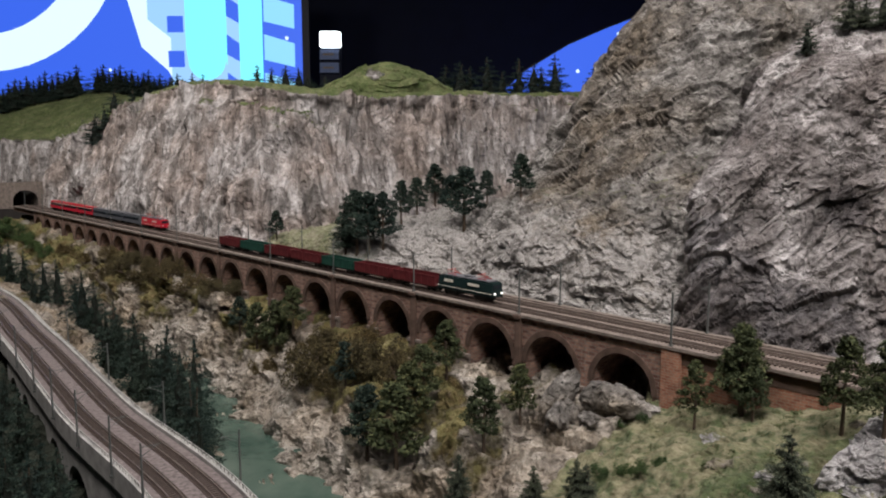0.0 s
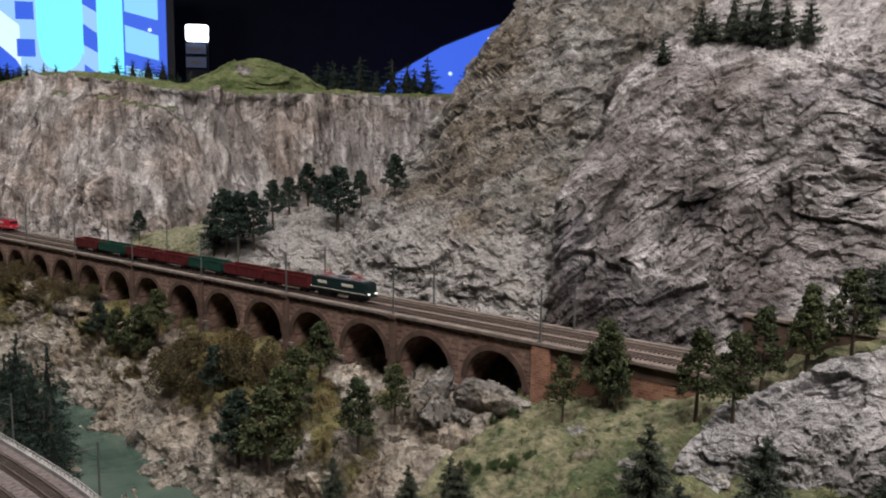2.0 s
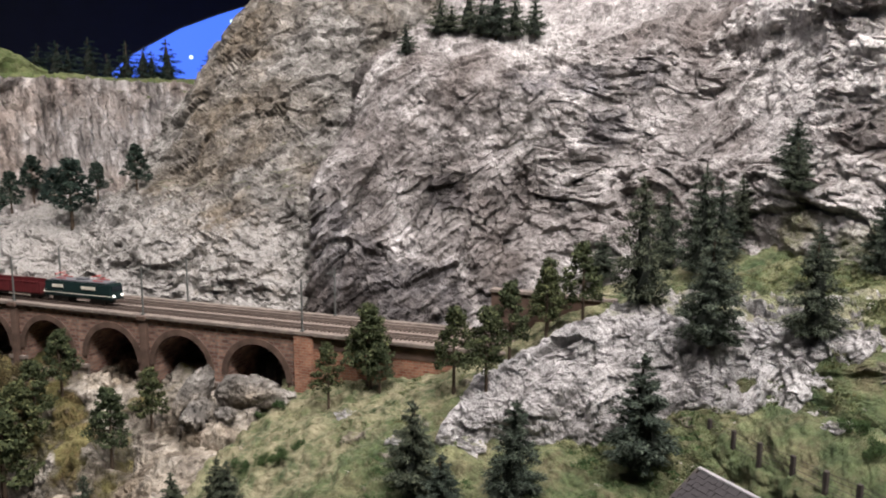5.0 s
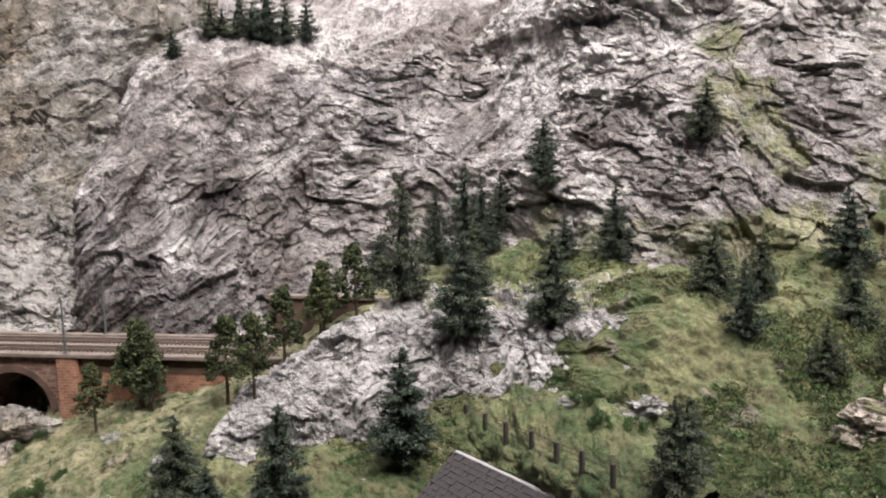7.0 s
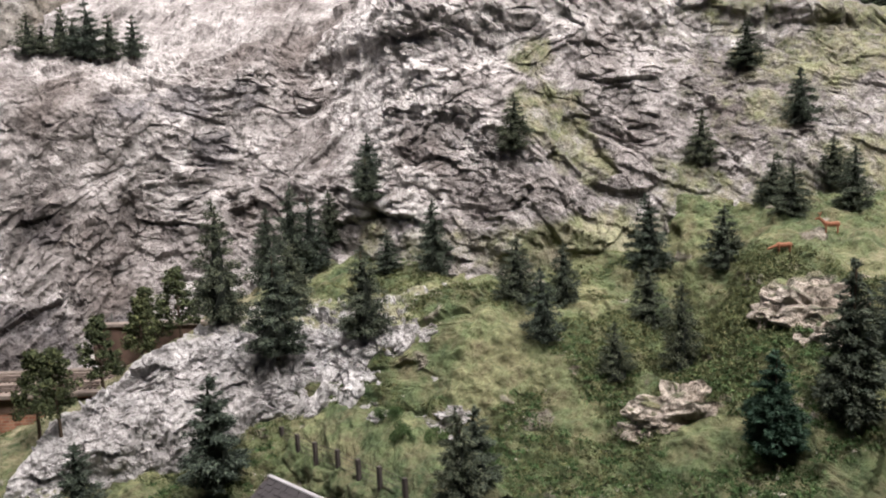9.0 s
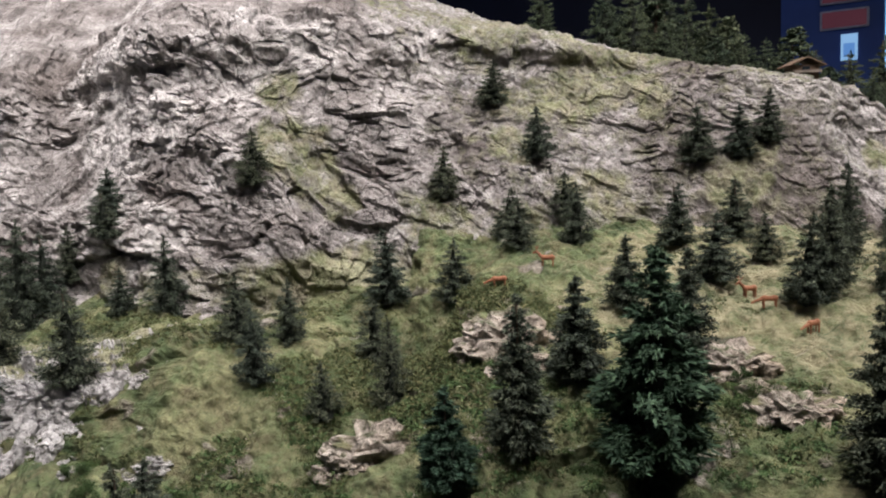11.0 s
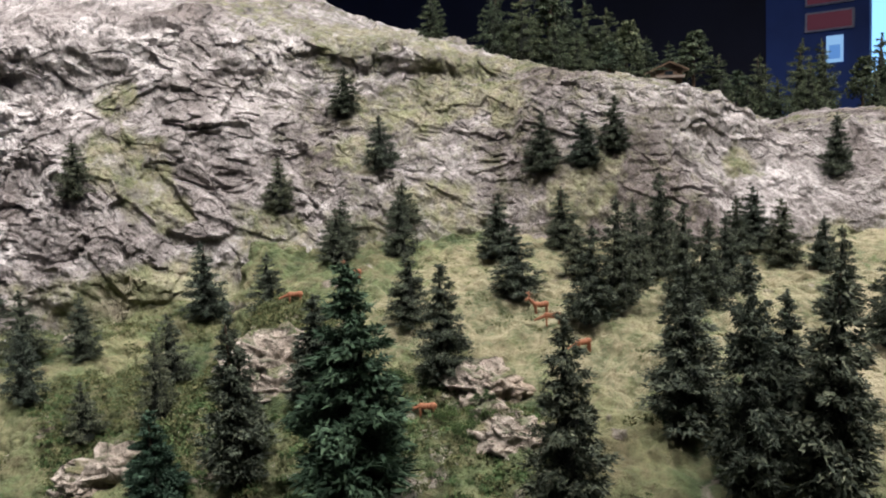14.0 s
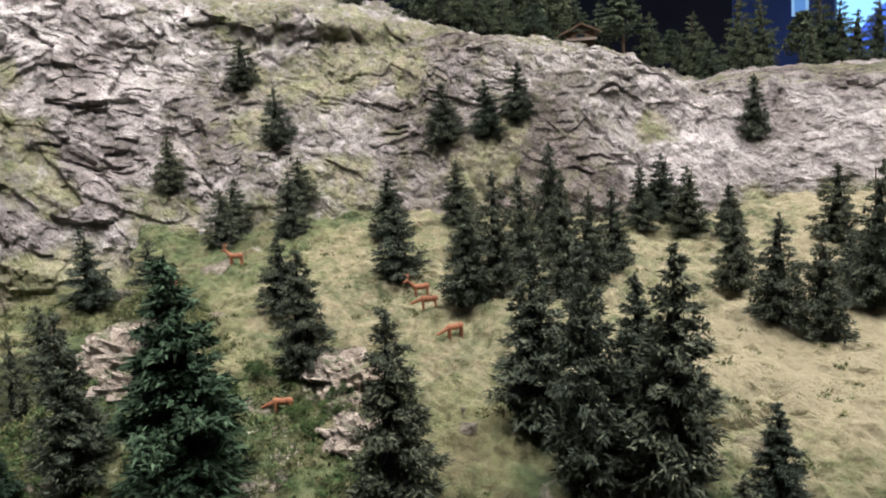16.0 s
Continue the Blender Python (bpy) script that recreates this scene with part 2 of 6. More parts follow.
def landform(name, lines, nu, nv, mat, rough, turf, label, grains=(((1, 0, 0), 2.0, None),), scales=((0.06, 0.012), (0.024, 0.006), (0.010, 0.003)), swell=0.02, sandy=None, reach=None, fluted=0.0, painted_shade=None):
    """A sheet through guide lines (each from one side of the view to the other, near to far). rough(G, n): how rocky each place is, 0 to 1;
    turf(G, n): how grassy. Rock is carved along the grains: (direction, how drawn out, where (G) 0 to 1 or None)."""
    rows = np.stack([spline(l, nu) for l in lines])
    G = spline(rows, nv, reach)
    n = normals(G)
    if n[..., 2].mean() < 0:
        n = -n
    r = rough(G, n)
    push = (fractal(G * 5 + 3.3, 4) - 0.5) * 2 * swell
    rock = np.zeros(r.shape)
    for k, (grain, stretch, where) in enumerate(grains):
        w = np.ones(r.shape) if where is None else where(G)
        on = (w > 0.01) & (r > 0.01)
        rock[on] = rock[on] * (1 - w[on]) + grained(G[on], grain, stretch, scales, k, fluted) * w[on]
    push = push + r * rock
    push = push + (1 - r) * (0.013 * (fractal(G * 48, 3) - 0.5) * 2 + 0.005 * np.abs(fractal(G * 80 + 7, 2) - 0.5) * 2)
    D = G + n * push[..., None]
    n2 = normals(D)
    if n2[..., 2].mean() < 0:
        n2 = -n2
    n2 = 0.55 * n + 0.45 * n2
    t = np.clip(turf(D, n2), 0, 1)
    idx = np.arange(nu * nv).reshape(nv, nu)
    F = np.stack([idx[:-1, :-1], idx[:-1, 1:], idx[1:, 1:], idx[1:, :-1]], -1).reshape(-1, 4)
    flip = np.cross(np.gradient(G, axis=1), np.gradient(G, axis=0))[..., 2].mean() > 0
    if flip:
        F = F[:, ::-1]
    ob = mesh_object(name, D.reshape(-1, 3).tolist(), F.tolist(), mat)
    at = ob.data.attributes.new("turf", "FLOAT", "POINT")
    at.data.foreach_set("value", t.reshape(-1).astype(np.float32))
    if sandy:
        at = ob.data.attributes.new("sand", "FLOAT", "POINT")
        at.data.foreach_set("value", np.clip(sandy(D), 0, 1).reshape(-1).astype(np.float32))
    if painted_shade:
        at = ob.data.attributes.new("painted_shade", "FLOAT", "POINT")
        at.data.foreach_set("value", np.clip(painted_shade(D), 0, 1).reshape(-1).astype(np.float32))
    tagged(ob, label, "terrain", kind="structure")
    SHEETS.append(ob)
    GRIDS[ob.name] = (nu, nv)
    return ob


def step(x, a, b):
    s = np.clip((x - a) / (b - a), 0, 1)
    return s * s * (3 - 2 * s)


# the mountain meadow beside the visitors' aisle
MEADOW_EDGE = [(-0.1, 0.72, 0.86), (0.1, 0.55, 0.95), (0.28, 0.38, 0.99), (0.42, 0.2, 1.03), (0.5, 0.05, 1.07), (0.58, -0.06, 1.1), (0.61, -0.13, 1.11), (0.64, -0.22, 1.12), (0.7, -0.35, 1.14), (0.76, -0.55, 1.15), (0.8, -0.72, 1.14), (0.82, -0.86, 1.12)]
MEADOW_LOW = [(0.12, 1.05, 0.99), (0.335, 0.88, 1.1), (0.48, 0.68, 1.13), (0.6, 0.46, 1.125), (0.67, 0.3, 1.175), (0.74, 0.19, 1.212), (0.78, 0.14, 1.24), (0.82, 0.01, 1.25), (0.88, -0.18, 1.265), (0.96, -0.34, 1.275), (1.04, -0.48, 1.26), (1.08, -0.84, 1.2)]
MEADOW_MID = [(0.3, 1.22, 1.06), (0.43, 1.03, 1.12), (0.6, 0.76, 1.19), (0.78, 0.46, 1.305), (0.84, 0.33, 1.285), (0.86, 0.235, 1.255), (0.89, 0.155, 1.308), (0.955, 0.08, 1.335), (1.05, -0.08, 1.322), (1.1, -0.28, 1.335), (1.17, -0.4, 1.305), (1.35, -0.8, 1.24)]
MEADOW_TOP = [(0.42, 1.34, 1.12), (0.55, 1.12, 1.135), (0.8, 0.74, 1.305), (0.9, 0.56, 1.335), (1.04, 0.36, 1.335), (0.985, 0.245, 1.275), (1.05, 0.2, 1.38), (1.2, 0.12, 1.405), (1.25, -0.05, 1.395), (1.33, -0.2, 1.38), (1.4, -0.31, 1.36), (1.6, -0.78, 1.29)]
MEADOW_BACK = [(0.6, 1.52, 1.12), (0.76, 1.28, 1.14), (1, 0.85, 1.36), (1.08, 0.6, 1.4), (1.2, 0.43, 1.42), (1.14, 0.34, 1.42), (1.3, 0.24, 1.43), (1.36, 0.16, 1.43), (1.45, -0.02, 1.42), (1.5, -0.16, 1.4), (1.62, -0.3, 1.4), (1.85, -0.75, 1.38)]


def sand(G):
    """Bare sandy ground at the far end of the pasture."""
    far = 0.75 * step(G[..., 1] + 0.10 * (fractal(G * 9, 3) - 0.5), -0.27, -0.40) * step(G[..., 0], 0.95, 1.15)
    dry = 0.46 * step(G[..., 1] + 0.16 * (fractal(G * 11 + 5, 3) - 0.5), 0.80, 0.92)
    lawn = 0.48 * step(G[..., 1], 0.25, 0.02) * step(G[..., 0], 0.90, 1.05)
    return np.maximum(np.maximum(far, lawn), dry)


landform("meadow", [MEADOW_EDGE, MEADOW_LOW, MEADOW_MID, MEADOW_TOP, MEADOW_BACK], 430, 330, MEADOW_GROUND,
         lambda G, n: 0.35 * step(fractal(G * 8, 3), 0.5, 0.65), lambda G, n: 0.95 - 0.55 * step(fractal(G * 26 + 2, 3), 0.66, 0.76),
         "grassy model mountain meadow with small stones", scales=((0.05, 0.02), (0.02, 0.008)), swell=0.014, sandy=sand)

# a pale quarried outcrop in the meadow
OUTCROP_BASE = [(0.40, 0.82, 1.11), (0.50, 0.73, 1.12), (0.62, 0.62, 1.15), (0.67, 0.52, 1.17), (0.73, 0.40, 1.18), (0.77, 0.32, 1.14)]
OUTCROP_LOW = [(0.42, 0.81, 1.16), (0.517, 0.725, 1.195), (0.628, 0.618, 1.205), (0.680, 0.522, 1.22), (0.745, 0.42, 1.222), (0.80, 0.34, 1.16)]
OUTCROP_MID = [(0.47, 0.83, 1.19), (0.556, 0.727, 1.24), (0.658, 0.622, 1.258), (0.715, 0.512, 1.262), (0.765, 0.42, 1.255), (0.83, 0.35, 1.18)]
OUTCROP_TOP = [(0.52, 0.85, 1.205), (0.60, 0.74, 1.28), (0.70, 0.63, 1.302), (0.755, 0.51, 1.305), (0.81, 0.43, 1.29), (0.87, 0.36, 1.22)]
OUTCROP_BACK = [(0.60, 0.90, 1.17), (0.70, 0.80, 1.285), (0.80, 0.70, 1.31), (0.86, 0.56, 1.325), (0.90, 0.46, 1.31), (0.94, 0.39, 1.25)]
landform("outcrop", [OUTCROP_BASE, OUTCROP_LOW, OUTCROP_MID, OUTCROP_TOP, OUTCROP_BACK], 300, 180, PALE_ROCK, lambda G, n: 1.0 + 0 * G[..., 0],
         lambda G, n: 0.75 * step(G[..., 2], 1.27, 1.31) * step(n[..., 2], 0.6, 0.9), "pale grey quarried rock outcrop in the meadow", (((0.5, -0.6, 0.35), 1.7, None), ((0.3, -0.3, 0.9), 1.6, lambda G: step(fractal(G * 9 + 8.8, 3), 0.42, 0.58))),
         ((0.036, 0.0085), (0.016, 0.0052), (0.0075, 0.0028)), 0.008)

# a mossy bank behind the hut, which carries the fence
BANK_LOW = [(0.636, 0.66, 1.13), (0.615, 0.59, 1.13), (0.597, 0.50, 1.13), (0.582, 0.42, 1.13), (0.567, 0.33, 1.13), (0.557, 0.27, 1.13)]
BANK_FRONT = [(0.640, 0.66, 1.152), (0.619, 0.59, 1.154), (0.600, 0.50, 1.156), (0.585, 0.42, 1.158), (0.570, 0.33, 1.170), (0.560, 0.27, 1.17)]
BANK_TOP = [(0.648, 0.66, 1.172), (0.625, 0.59, 1.179), (0.606, 0.50, 1.185), (0.591, 0.42, 1.192), (0.576, 0.33, 1.199), (0.566, 0.27, 1.199)]
BANK_BACK = [(0.71, 0.68, 1.17), (0.69, 0.61, 1.20), (0.68, 0.53, 1.222), (0.68, 0.45, 1.225), (0.67, 0.36, 1.215), (0.65, 0.29, 1.19)]
BANK_END = [(0.77, 0.70, 1.10), (0.75, 0.63, 1.10), (0.74, 0.55, 1.11), (0.74, 0.47, 1.12), (0.73, 0.38, 1.13), (0.72, 0.31, 1.13)]
landform("bank", [BANK_LOW, BANK_FRONT, BANK_TOP, BANK_BACK, BANK_END], 120, 70, MEADOW_GROUND, lambda G, n: 0.1 + 0 * G[..., 0], lambda G, n: 0.95 + 0 * G[..., 0],
         "mossy bank behind the hut", swell=0.006)

# the big broken rock face over the railway, running on into the rocky hill beyond the pasture
FACE_FOOT = [(0.5, 1.66, 1.12), (0.41, 1.37, 1.12), (0.5, 1.26, 1.12), (0.6, 1.16, 1.12), (0.7, 1.05, 1.15), (0.78, 0.928, 1.11), (0.822, 0.804, 1.17), (0.847, 0.657, 1.23), (0.891, 0.523, 1.26), (0.944, 0.444, 1.275), (0.999, 0.416, 1.285), (1.083, 0.316, 1.3), (1.141, 0.234, 1.31), (1.237, 0.112, 1.315), (1.278, 0.04, 1.315), (1.318, -0.068, 1.31), (1.368, -0.186, 1.3), (1.46, -0.284, 1.29), (1.54, -0.356, 1.285), (1.61, -0.437, 1.28), (1.784, -0.864, 1.26)]
FACE_LOW = [(0.56, 1.68, 1.33), (0.456, 1.4, 1.33), (0.573, 1.311, 1.326), (0.686, 1.212, 1.303), (0.807, 1.124, 1.309), (0.9, 1, 1.36), (0.93, 0.9, 1.41), (0.924, 0.674, 1.447), (0.944, 0.564, 1.418), (0.979, 0.478, 1.453), (1.075, 0.43, 1.441), (1.124, 0.4, 1.467), (1.2, 0.31, 1.47), (1.317, 0.162, 1.5), (1.352, 0.101, 1.495), (1.39, -0.02, 1.49), (1.442, -0.15, 1.449), (1.52, -0.2, 1.45), (1.6, -0.26, 1.45), (1.668, -0.336, 1.446), (1.88, -0.78, 1.44)]
FACE_SHELF = [(0.6, 1.7, 1.43), (0.475, 1.435, 1.43), (0.585, 1.324, 1.424), (0.709, 1.245, 1.4), (0.844, 1.177, 1.395), (0.948, 1.05, 1.478), (1, 0.955, 1.5), (0.961, 0.706, 1.495), (0.975, 0.6, 1.51), (1.002, 0.5, 1.524), (1.09, 0.487, 1.53), (1.16, 0.406, 1.5), (1.27, 0.3, 1.54), (1.336, 0.165, 1.53), (1.395, 0.104, 1.551), (1.43, 0, 1.56), (1.475, -0.115, 1.515), (1.575, -0.163, 1.52), (1.644, -0.227, 1.505), (1.683, -0.29, 1.481), (1.92, -0.76, 1.48)]
FACE_MID = [(0.68, 1.74, 1.53), (0.55, 1.5, 1.53), (0.602, 1.348, 1.534), (0.717, 1.249, 1.502), (0.845, 1.169, 1.501), (0.973, 1.078, 1.549), (1.05, 1.01, 1.575), (1.005, 0.744, 1.58), (0.995, 0.61, 1.571), (1.055, 0.55, 1.6), (1.119, 0.501, 1.605), (1.187, 0.426, 1.592), (1.335, 0.305, 1.614), (1.4, 0.22, 1.612), (1.437, 0.125, 1.62), (1.466, 0.018, 1.627), (1.524, -0.1, 1.605), (1.606, -0.156, 1.595), (1.7, -0.235, 1.535), (1.74, -0.3, 1.53), (1.98, -0.72, 1.53)]
FACE_BROW = [(0.76, 1.78, 1.62), (0.607, 1.563, 1.616), (0.637, 1.414, 1.65), (0.726, 1.255, 1.603), (0.862, 1.186, 1.603), (0.99, 1.096, 1.633), (1.095, 1.055, 1.65), (1.031, 0.766, 1.661), (1.045, 0.64, 1.648), (1.1, 0.565, 1.66), (1.135, 0.505, 1.67), (1.222, 0.452, 1.647), (1.34, 0.38, 1.665), (1.43, 0.25, 1.66), (1.5, 0.16, 1.65), (1.5, 0.03, 1.645), (1.56, -0.09, 1.625), (1.63, -0.15, 1.603), (1.73, -0.22, 1.55), (1.76, -0.29, 1.56), (2.02, -0.7, 1.56)]
FACE_CREST = [(0.9, 1.86, 1.72), (0.72, 1.62, 1.7), (0.78, 1.5, 1.715), (0.83, 1.38, 1.712), (0.967, 1.341, 1.718), (1.036, 1.15, 1.712), (1.135, 1.1, 1.72), (1.07, 0.8, 1.76), (1.09, 0.66, 1.76), (1.15, 0.58, 1.76), (1.2, 0.53, 1.77), (1.27, 0.48, 1.75), (1.405, 0.39, 1.745), (1.46, 0.26, 1.71), (1.58, 0.19, 1.69), (1.6, 0.07, 1.66), (1.65, -0.06, 1.635), (1.72, -0.12, 1.6), (1.8, -0.18, 1.56), (1.86, -0.26, 1.575), (2.1, -0.66, 1.575)]
FACE_BACK = [(1.1, 2.05, 1.9), (1.1, 1.9, 1.95), (1.2, 1.8, 2), (1.3, 1.7, 2.05), (1.4, 1.6, 2.05), (1.5, 1.45, 2.05), (1.55, 1.3, 2.05), (1.6, 1.1, 2.08), (1.6, 0.95, 2), (1.65, 0.85, 1.95), (1.7, 0.75, 1.9), (1.75, 0.65, 1.86), (1.85, 0.52, 1.8), (1.9, 0.45, 1.78), (2, 0.35, 1.74), (2.1, 0.25, 1.7), (2.2, 0.1, 1.66), (2.3, 0, 1.62), (2.4, -0.1, 1.6), (2.5, -0.2, 1.6), (2.8, -0.6, 1.6)]


def patches(G, spots):
    """1 inside soft round spots (x, y, z, radius), 0 outside."""
    out = 0 * G[..., 0]
    for x, y, z, r in spots:
        d = np.sqrt(((G - np.array([x, y, z])) ** 2).sum(-1)) / r + 0.9 * (fractal(G * 22 + x * 9, 3) - 0.5)
        out = np.maximum(out, step(d, 1.3, 0.6))
    return out


GRASSY = [(1.36, 0.27, 1.615, 0.06), (1.40, 0.22, 1.615, 0.07), (1.44, 0.13, 1.622, 0.07), (1.33, 0.31, 1.615, 0.05), (1.42, 0.38, 1.735, 0.12), (1.50, 0.24, 1.69, 0.10), (1.58, 0.16, 1.67, 0.09), (1.07, 0.49, 1.50, 0.06), (1.05, 0.50, 1.545, 0.06), (1.10, 0.46, 1.455, 0.05),
          (1.09, 0.55, 1.63, 0.05), (1.30, 0.14, 1.46, 0.07), (1.26, 0.11, 1.42, 0.08), (1.20, 0.22, 1.43, 0.06), (1.38, -0.02, 1.47, 0.06), (1.40, -0.05, 1.52, 0.04), (1.15, 0.33, 1.44, 0.06), (0.88, 0.62, 1.37, 0.05), (0.90, 0.72, 1.38, 0.05), (1.27, 0.27, 1.55, 0.05), (1.60, -0.19, 1.50, 0.04)]
DUSTY = [(1.06, 0.9, 1.64, 0.13), (1.03, 0.83, 1.58, 0.12), (0.99, 0.8, 1.52, 0.1), (0.95, 0.75, 1.46, 0.08), (1.09, 0.97, 1.7, 0.13), (1, 0.7, 1.6, 0.07), (0.93, 0.66, 1.42, 0.07), (0.62, 1.45, 1.64, 0.06), (0.88, 1.3, 1.7, 0.12), (1.05, 0.6, 1.66, 0.06), (1.12, 0.52, 1.7, 0.06)]
# overhang shade painted into the rock colour, plus darker grey bands higher up
SHADED_ROCK = [(0.50, 1.34, 1.24, 0.11), (0.58, 1.30, 1.20, 0.10), (0.49, 1.40, 1.34, 0.07), (0.64, 1.26, 1.20, 0.09), (0.74, 1.18, 1.20, 0.08), (0.80, 1.21, 1.62, 0.06), (0.89, 1.18, 1.61, 0.06), (0.97, 1.10, 1.62, 0.04), (1.32, 0.37, 1.655, 0.04), (0.66, 1.27, 1.40, 0.04), (0.90, 1.12, 1.52, 0.05)]


def face_turf(G, n):
    """Grass on the ledges and the gentler ground towards the pasture."""
    ledge = 0.55 * step(n[..., 2], 0.60, 0.88) * step(G[..., 0] - 0.55 * G[..., 1], 0.62, 1.05) * step(fractal(G * 8 + 9, 3), 0.44, 0.54)
    foot = 0.9 * step(G[..., 2] + 0.10 * (fractal(G * 9 + 1, 3) - 0.5), 1.44, 1.37) * step(G[..., 0], 0.85, 1.0)
    thin = 0.385 * step(G[..., 0] - 0.3 * G[..., 1], 0.85, 1.2) * step(G[..., 1], -0.35, -0.1)
    return np.maximum(np.maximum(np.maximum(ledge, thin), foot), 0.61 * patches(G, GRASSY))


def buttress(G):
    return step(G[..., 0] + 0.10 * (fractal(G * 6, 2) - 0.5), 0.86, 0.72)


def pale_slab(G):
    """The smooth pale slab that slants down through the face."""
    return step(np.abs(G[..., 0] + 1.0 * G[..., 1] - 0.30 * (G[..., 2] - 1.5) - 1.90 + 0.10 * (fractal(G * 7 + 2, 2) - 0.5)), 0.15, 0.08) * step(G[..., 2], 1.44, 1.50)


def screes(G):
    """The weathered slopes of the round hill and beyond."""
    return step(G[..., 1] + 0.12 * (fractal(G * 6 + 4, 2) - 0.5), -0.13, -0.23)


landform("rock_face", [FACE_FOOT, FACE_LOW, FACE_SHELF, FACE_MID, FACE_BROW, FACE_CREST, FACE_BACK], 1180, 350, ROCK, lambda G, n: 1.0 - 0.60 * pale_slab(G) - 0.30 * step(G[..., 0], 0.95, 1.15) - 0.28 * step(G[..., 1], 0.10, -0.05) - 0.14 * screes(G) - 0.30 * patches(G, GRASSY),
         face_turf, "broken pale grey model rock face above the railway",
         (((0.6, -0.8, -0.10), 2.2, None), ((0.42, -0.55, 0.75), 3.2, buttress), ((0.45, -0.60, -0.65), 2.1, lambda G: step(G[..., 0] - 0.5 * G[..., 1], 0.62, 0.80) * step(fractal(G * 5 + 3.8, 3), 0.44, 0.55)),
          ((0.35, -0.40, 0.85), 3.5, pale_slab)),
         ((0.075, 0.014), (0.030, 0.0095), (0.0125, 0.0050)), 0.012, sandy=lambda G: 0.50 * patches(G, DUSTY), reach=0.93, painted_shade=lambda G: 0.62 * patches(G, SHADED_ROCK))

# scree and crag behind the viaduct
CRAG_FOOT = [(-0.62, 2.52, 1.10), (-0.25, 2.12, 1.12), (0.02, 1.86, 1.12), (0.23, 1.61, 1.12), (0.45, 1.40, 1.12), (0.75, 1.62, 1.12), (1.00, 1.60, 1.12)]
SCREE_MID = [(-0.58, 2.55, 1.19), (-0.25, 2.25, 1.22), (0.04, 2.00, 1.24), (0.25, 1.70, 1.30), (0.46, 1.54, 1.35), (0.80, 1.72, 1.40), (1.05, 1.66, 1.45)]
SCREE_TOP = [(-0.55, 2.60, 1.21), (-0.24, 2.36, 1.26), (0.06, 2.16, 1.31), (0.28, 1.98, 1.42), (0.52, 1.75, 1.52), (0.86, 1.82, 1.60), (1.15, 1.70, 1.65)]
CRAG_MID = [(-0.50, 2.68, 1.21), (-0.18, 2.46, 1.27), (0.14, 2.28, 1.33), (0.37, 2.10, 1.60), (0.62, 1.85, 1.69), (0.95, 1.92, 1.80), (1.22, 1.76, 1.85)]
CRAG_TOP = [(-0.40, 2.80, 1.21), (-0.10, 2.60, 1.27), (0.24, 2.45, 1.34), (0.48, 2.15, 1.79), (0.80, 2.00, 1.88), (1.10, 2.05, 2.00), (1.40, 1.85, 2.05)]
CRAG_BACK = [(-0.35, 2.90, 1.20), (-0.05, 2.75, 1.26), (0.34, 2.65, 1.35), (0.62, 2.25, 1.98), (1.00, 2.15, 2.05), (1.35, 2.20, 2.15), (1.70, 1.95, 2.25)]
landform("crag", [CRAG_FOOT, SCREE_MID, SCREE_TOP, CRAG_MID, CRAG_TOP, CRAG_BACK], 460, 280, CRAG_ROCK, lambda G, n: 0.35 + 0.65 * step(G[..., 0], -0.3, -0.1),
         lambda G, n: np.maximum(0.95 * step(G[..., 0] - 0.5 * G[..., 2], -0.72, -0.86), 0.6 * step(n[..., 2], 0.72, 0.9) * step(G[..., 2], 1.24, 1.30)),
         "steep grey crag with a scree slope below", (((0.35, -0.35, 0.87), 2.6, None), ((0.6, -0.7, 0.2), 1.5, lambda G: step(G[..., 2] + 0.1 * (fractal(G * 5, 2) - 0.5), 1.46, 1.36))), ((0.085, 0.022), (0.038, 0.012), (0.017, 0.006)), 0.02, fluted=0.35, sandy=lambda G: 0.62 * step(G[..., 2] + 0.16 * (fractal(G * 6 + 3, 3) - 0.5), 1.42, 1.30) * step(G[..., 0], -0.45, -0.25))

# the long cliff behind the far end of the viaduct
CLIFF_FOOT = [(-3.1, 4.95, 1.10), (-2.3, 4.60, 1.13), (-2.04, 4.02, 1.13), (-1.5, 3.45, 1.13), (-1.0, 2.92, 1.13), (-0.6, 2.68, 1.15), (-0.2, 2.75, 1.18), (0.3, 2.9, 1.25), (0.8, 2.9, 1.3)]
CLIFF_LOW = [(-3.1, 5.0, 1.3), (-2.3, 4.64, 1.35), (-2.0, 4.07, 1.35), (-1.4, 3.52, 1.4), (-0.95, 3.02, 1.4), (-0.56, 2.8, 1.4), (-0.2, 2.92, 1.4), (0.25, 3.05, 1.42), (0.8, 3.05, 1.45)]
CLIFF_HIGH = [(-3.1, 5.05, 1.52), (-2.3, 4.70, 1.52), (-1.92, 4.15, 1.57), (-1.3, 3.60, 1.68), (-0.88, 3.14, 1.67), (-0.52, 2.95, 1.63), (-0.2, 3.02, 1.62), (0.2, 3.14, 1.64), (0.8, 3.15, 1.65)]
CLIFF_BROW = [(-3.2, 5.2, 1.56), (-2.35, 4.85, 1.57), (-1.85, 4.25, 1.645), (-1.25, 3.70, 1.77), (-0.84, 3.26, 1.76), (-0.5, 3.06, 1.71), (-0.2, 3.12, 1.70), (0.18, 3.25, 1.715), (0.8, 3.3, 1.72)]
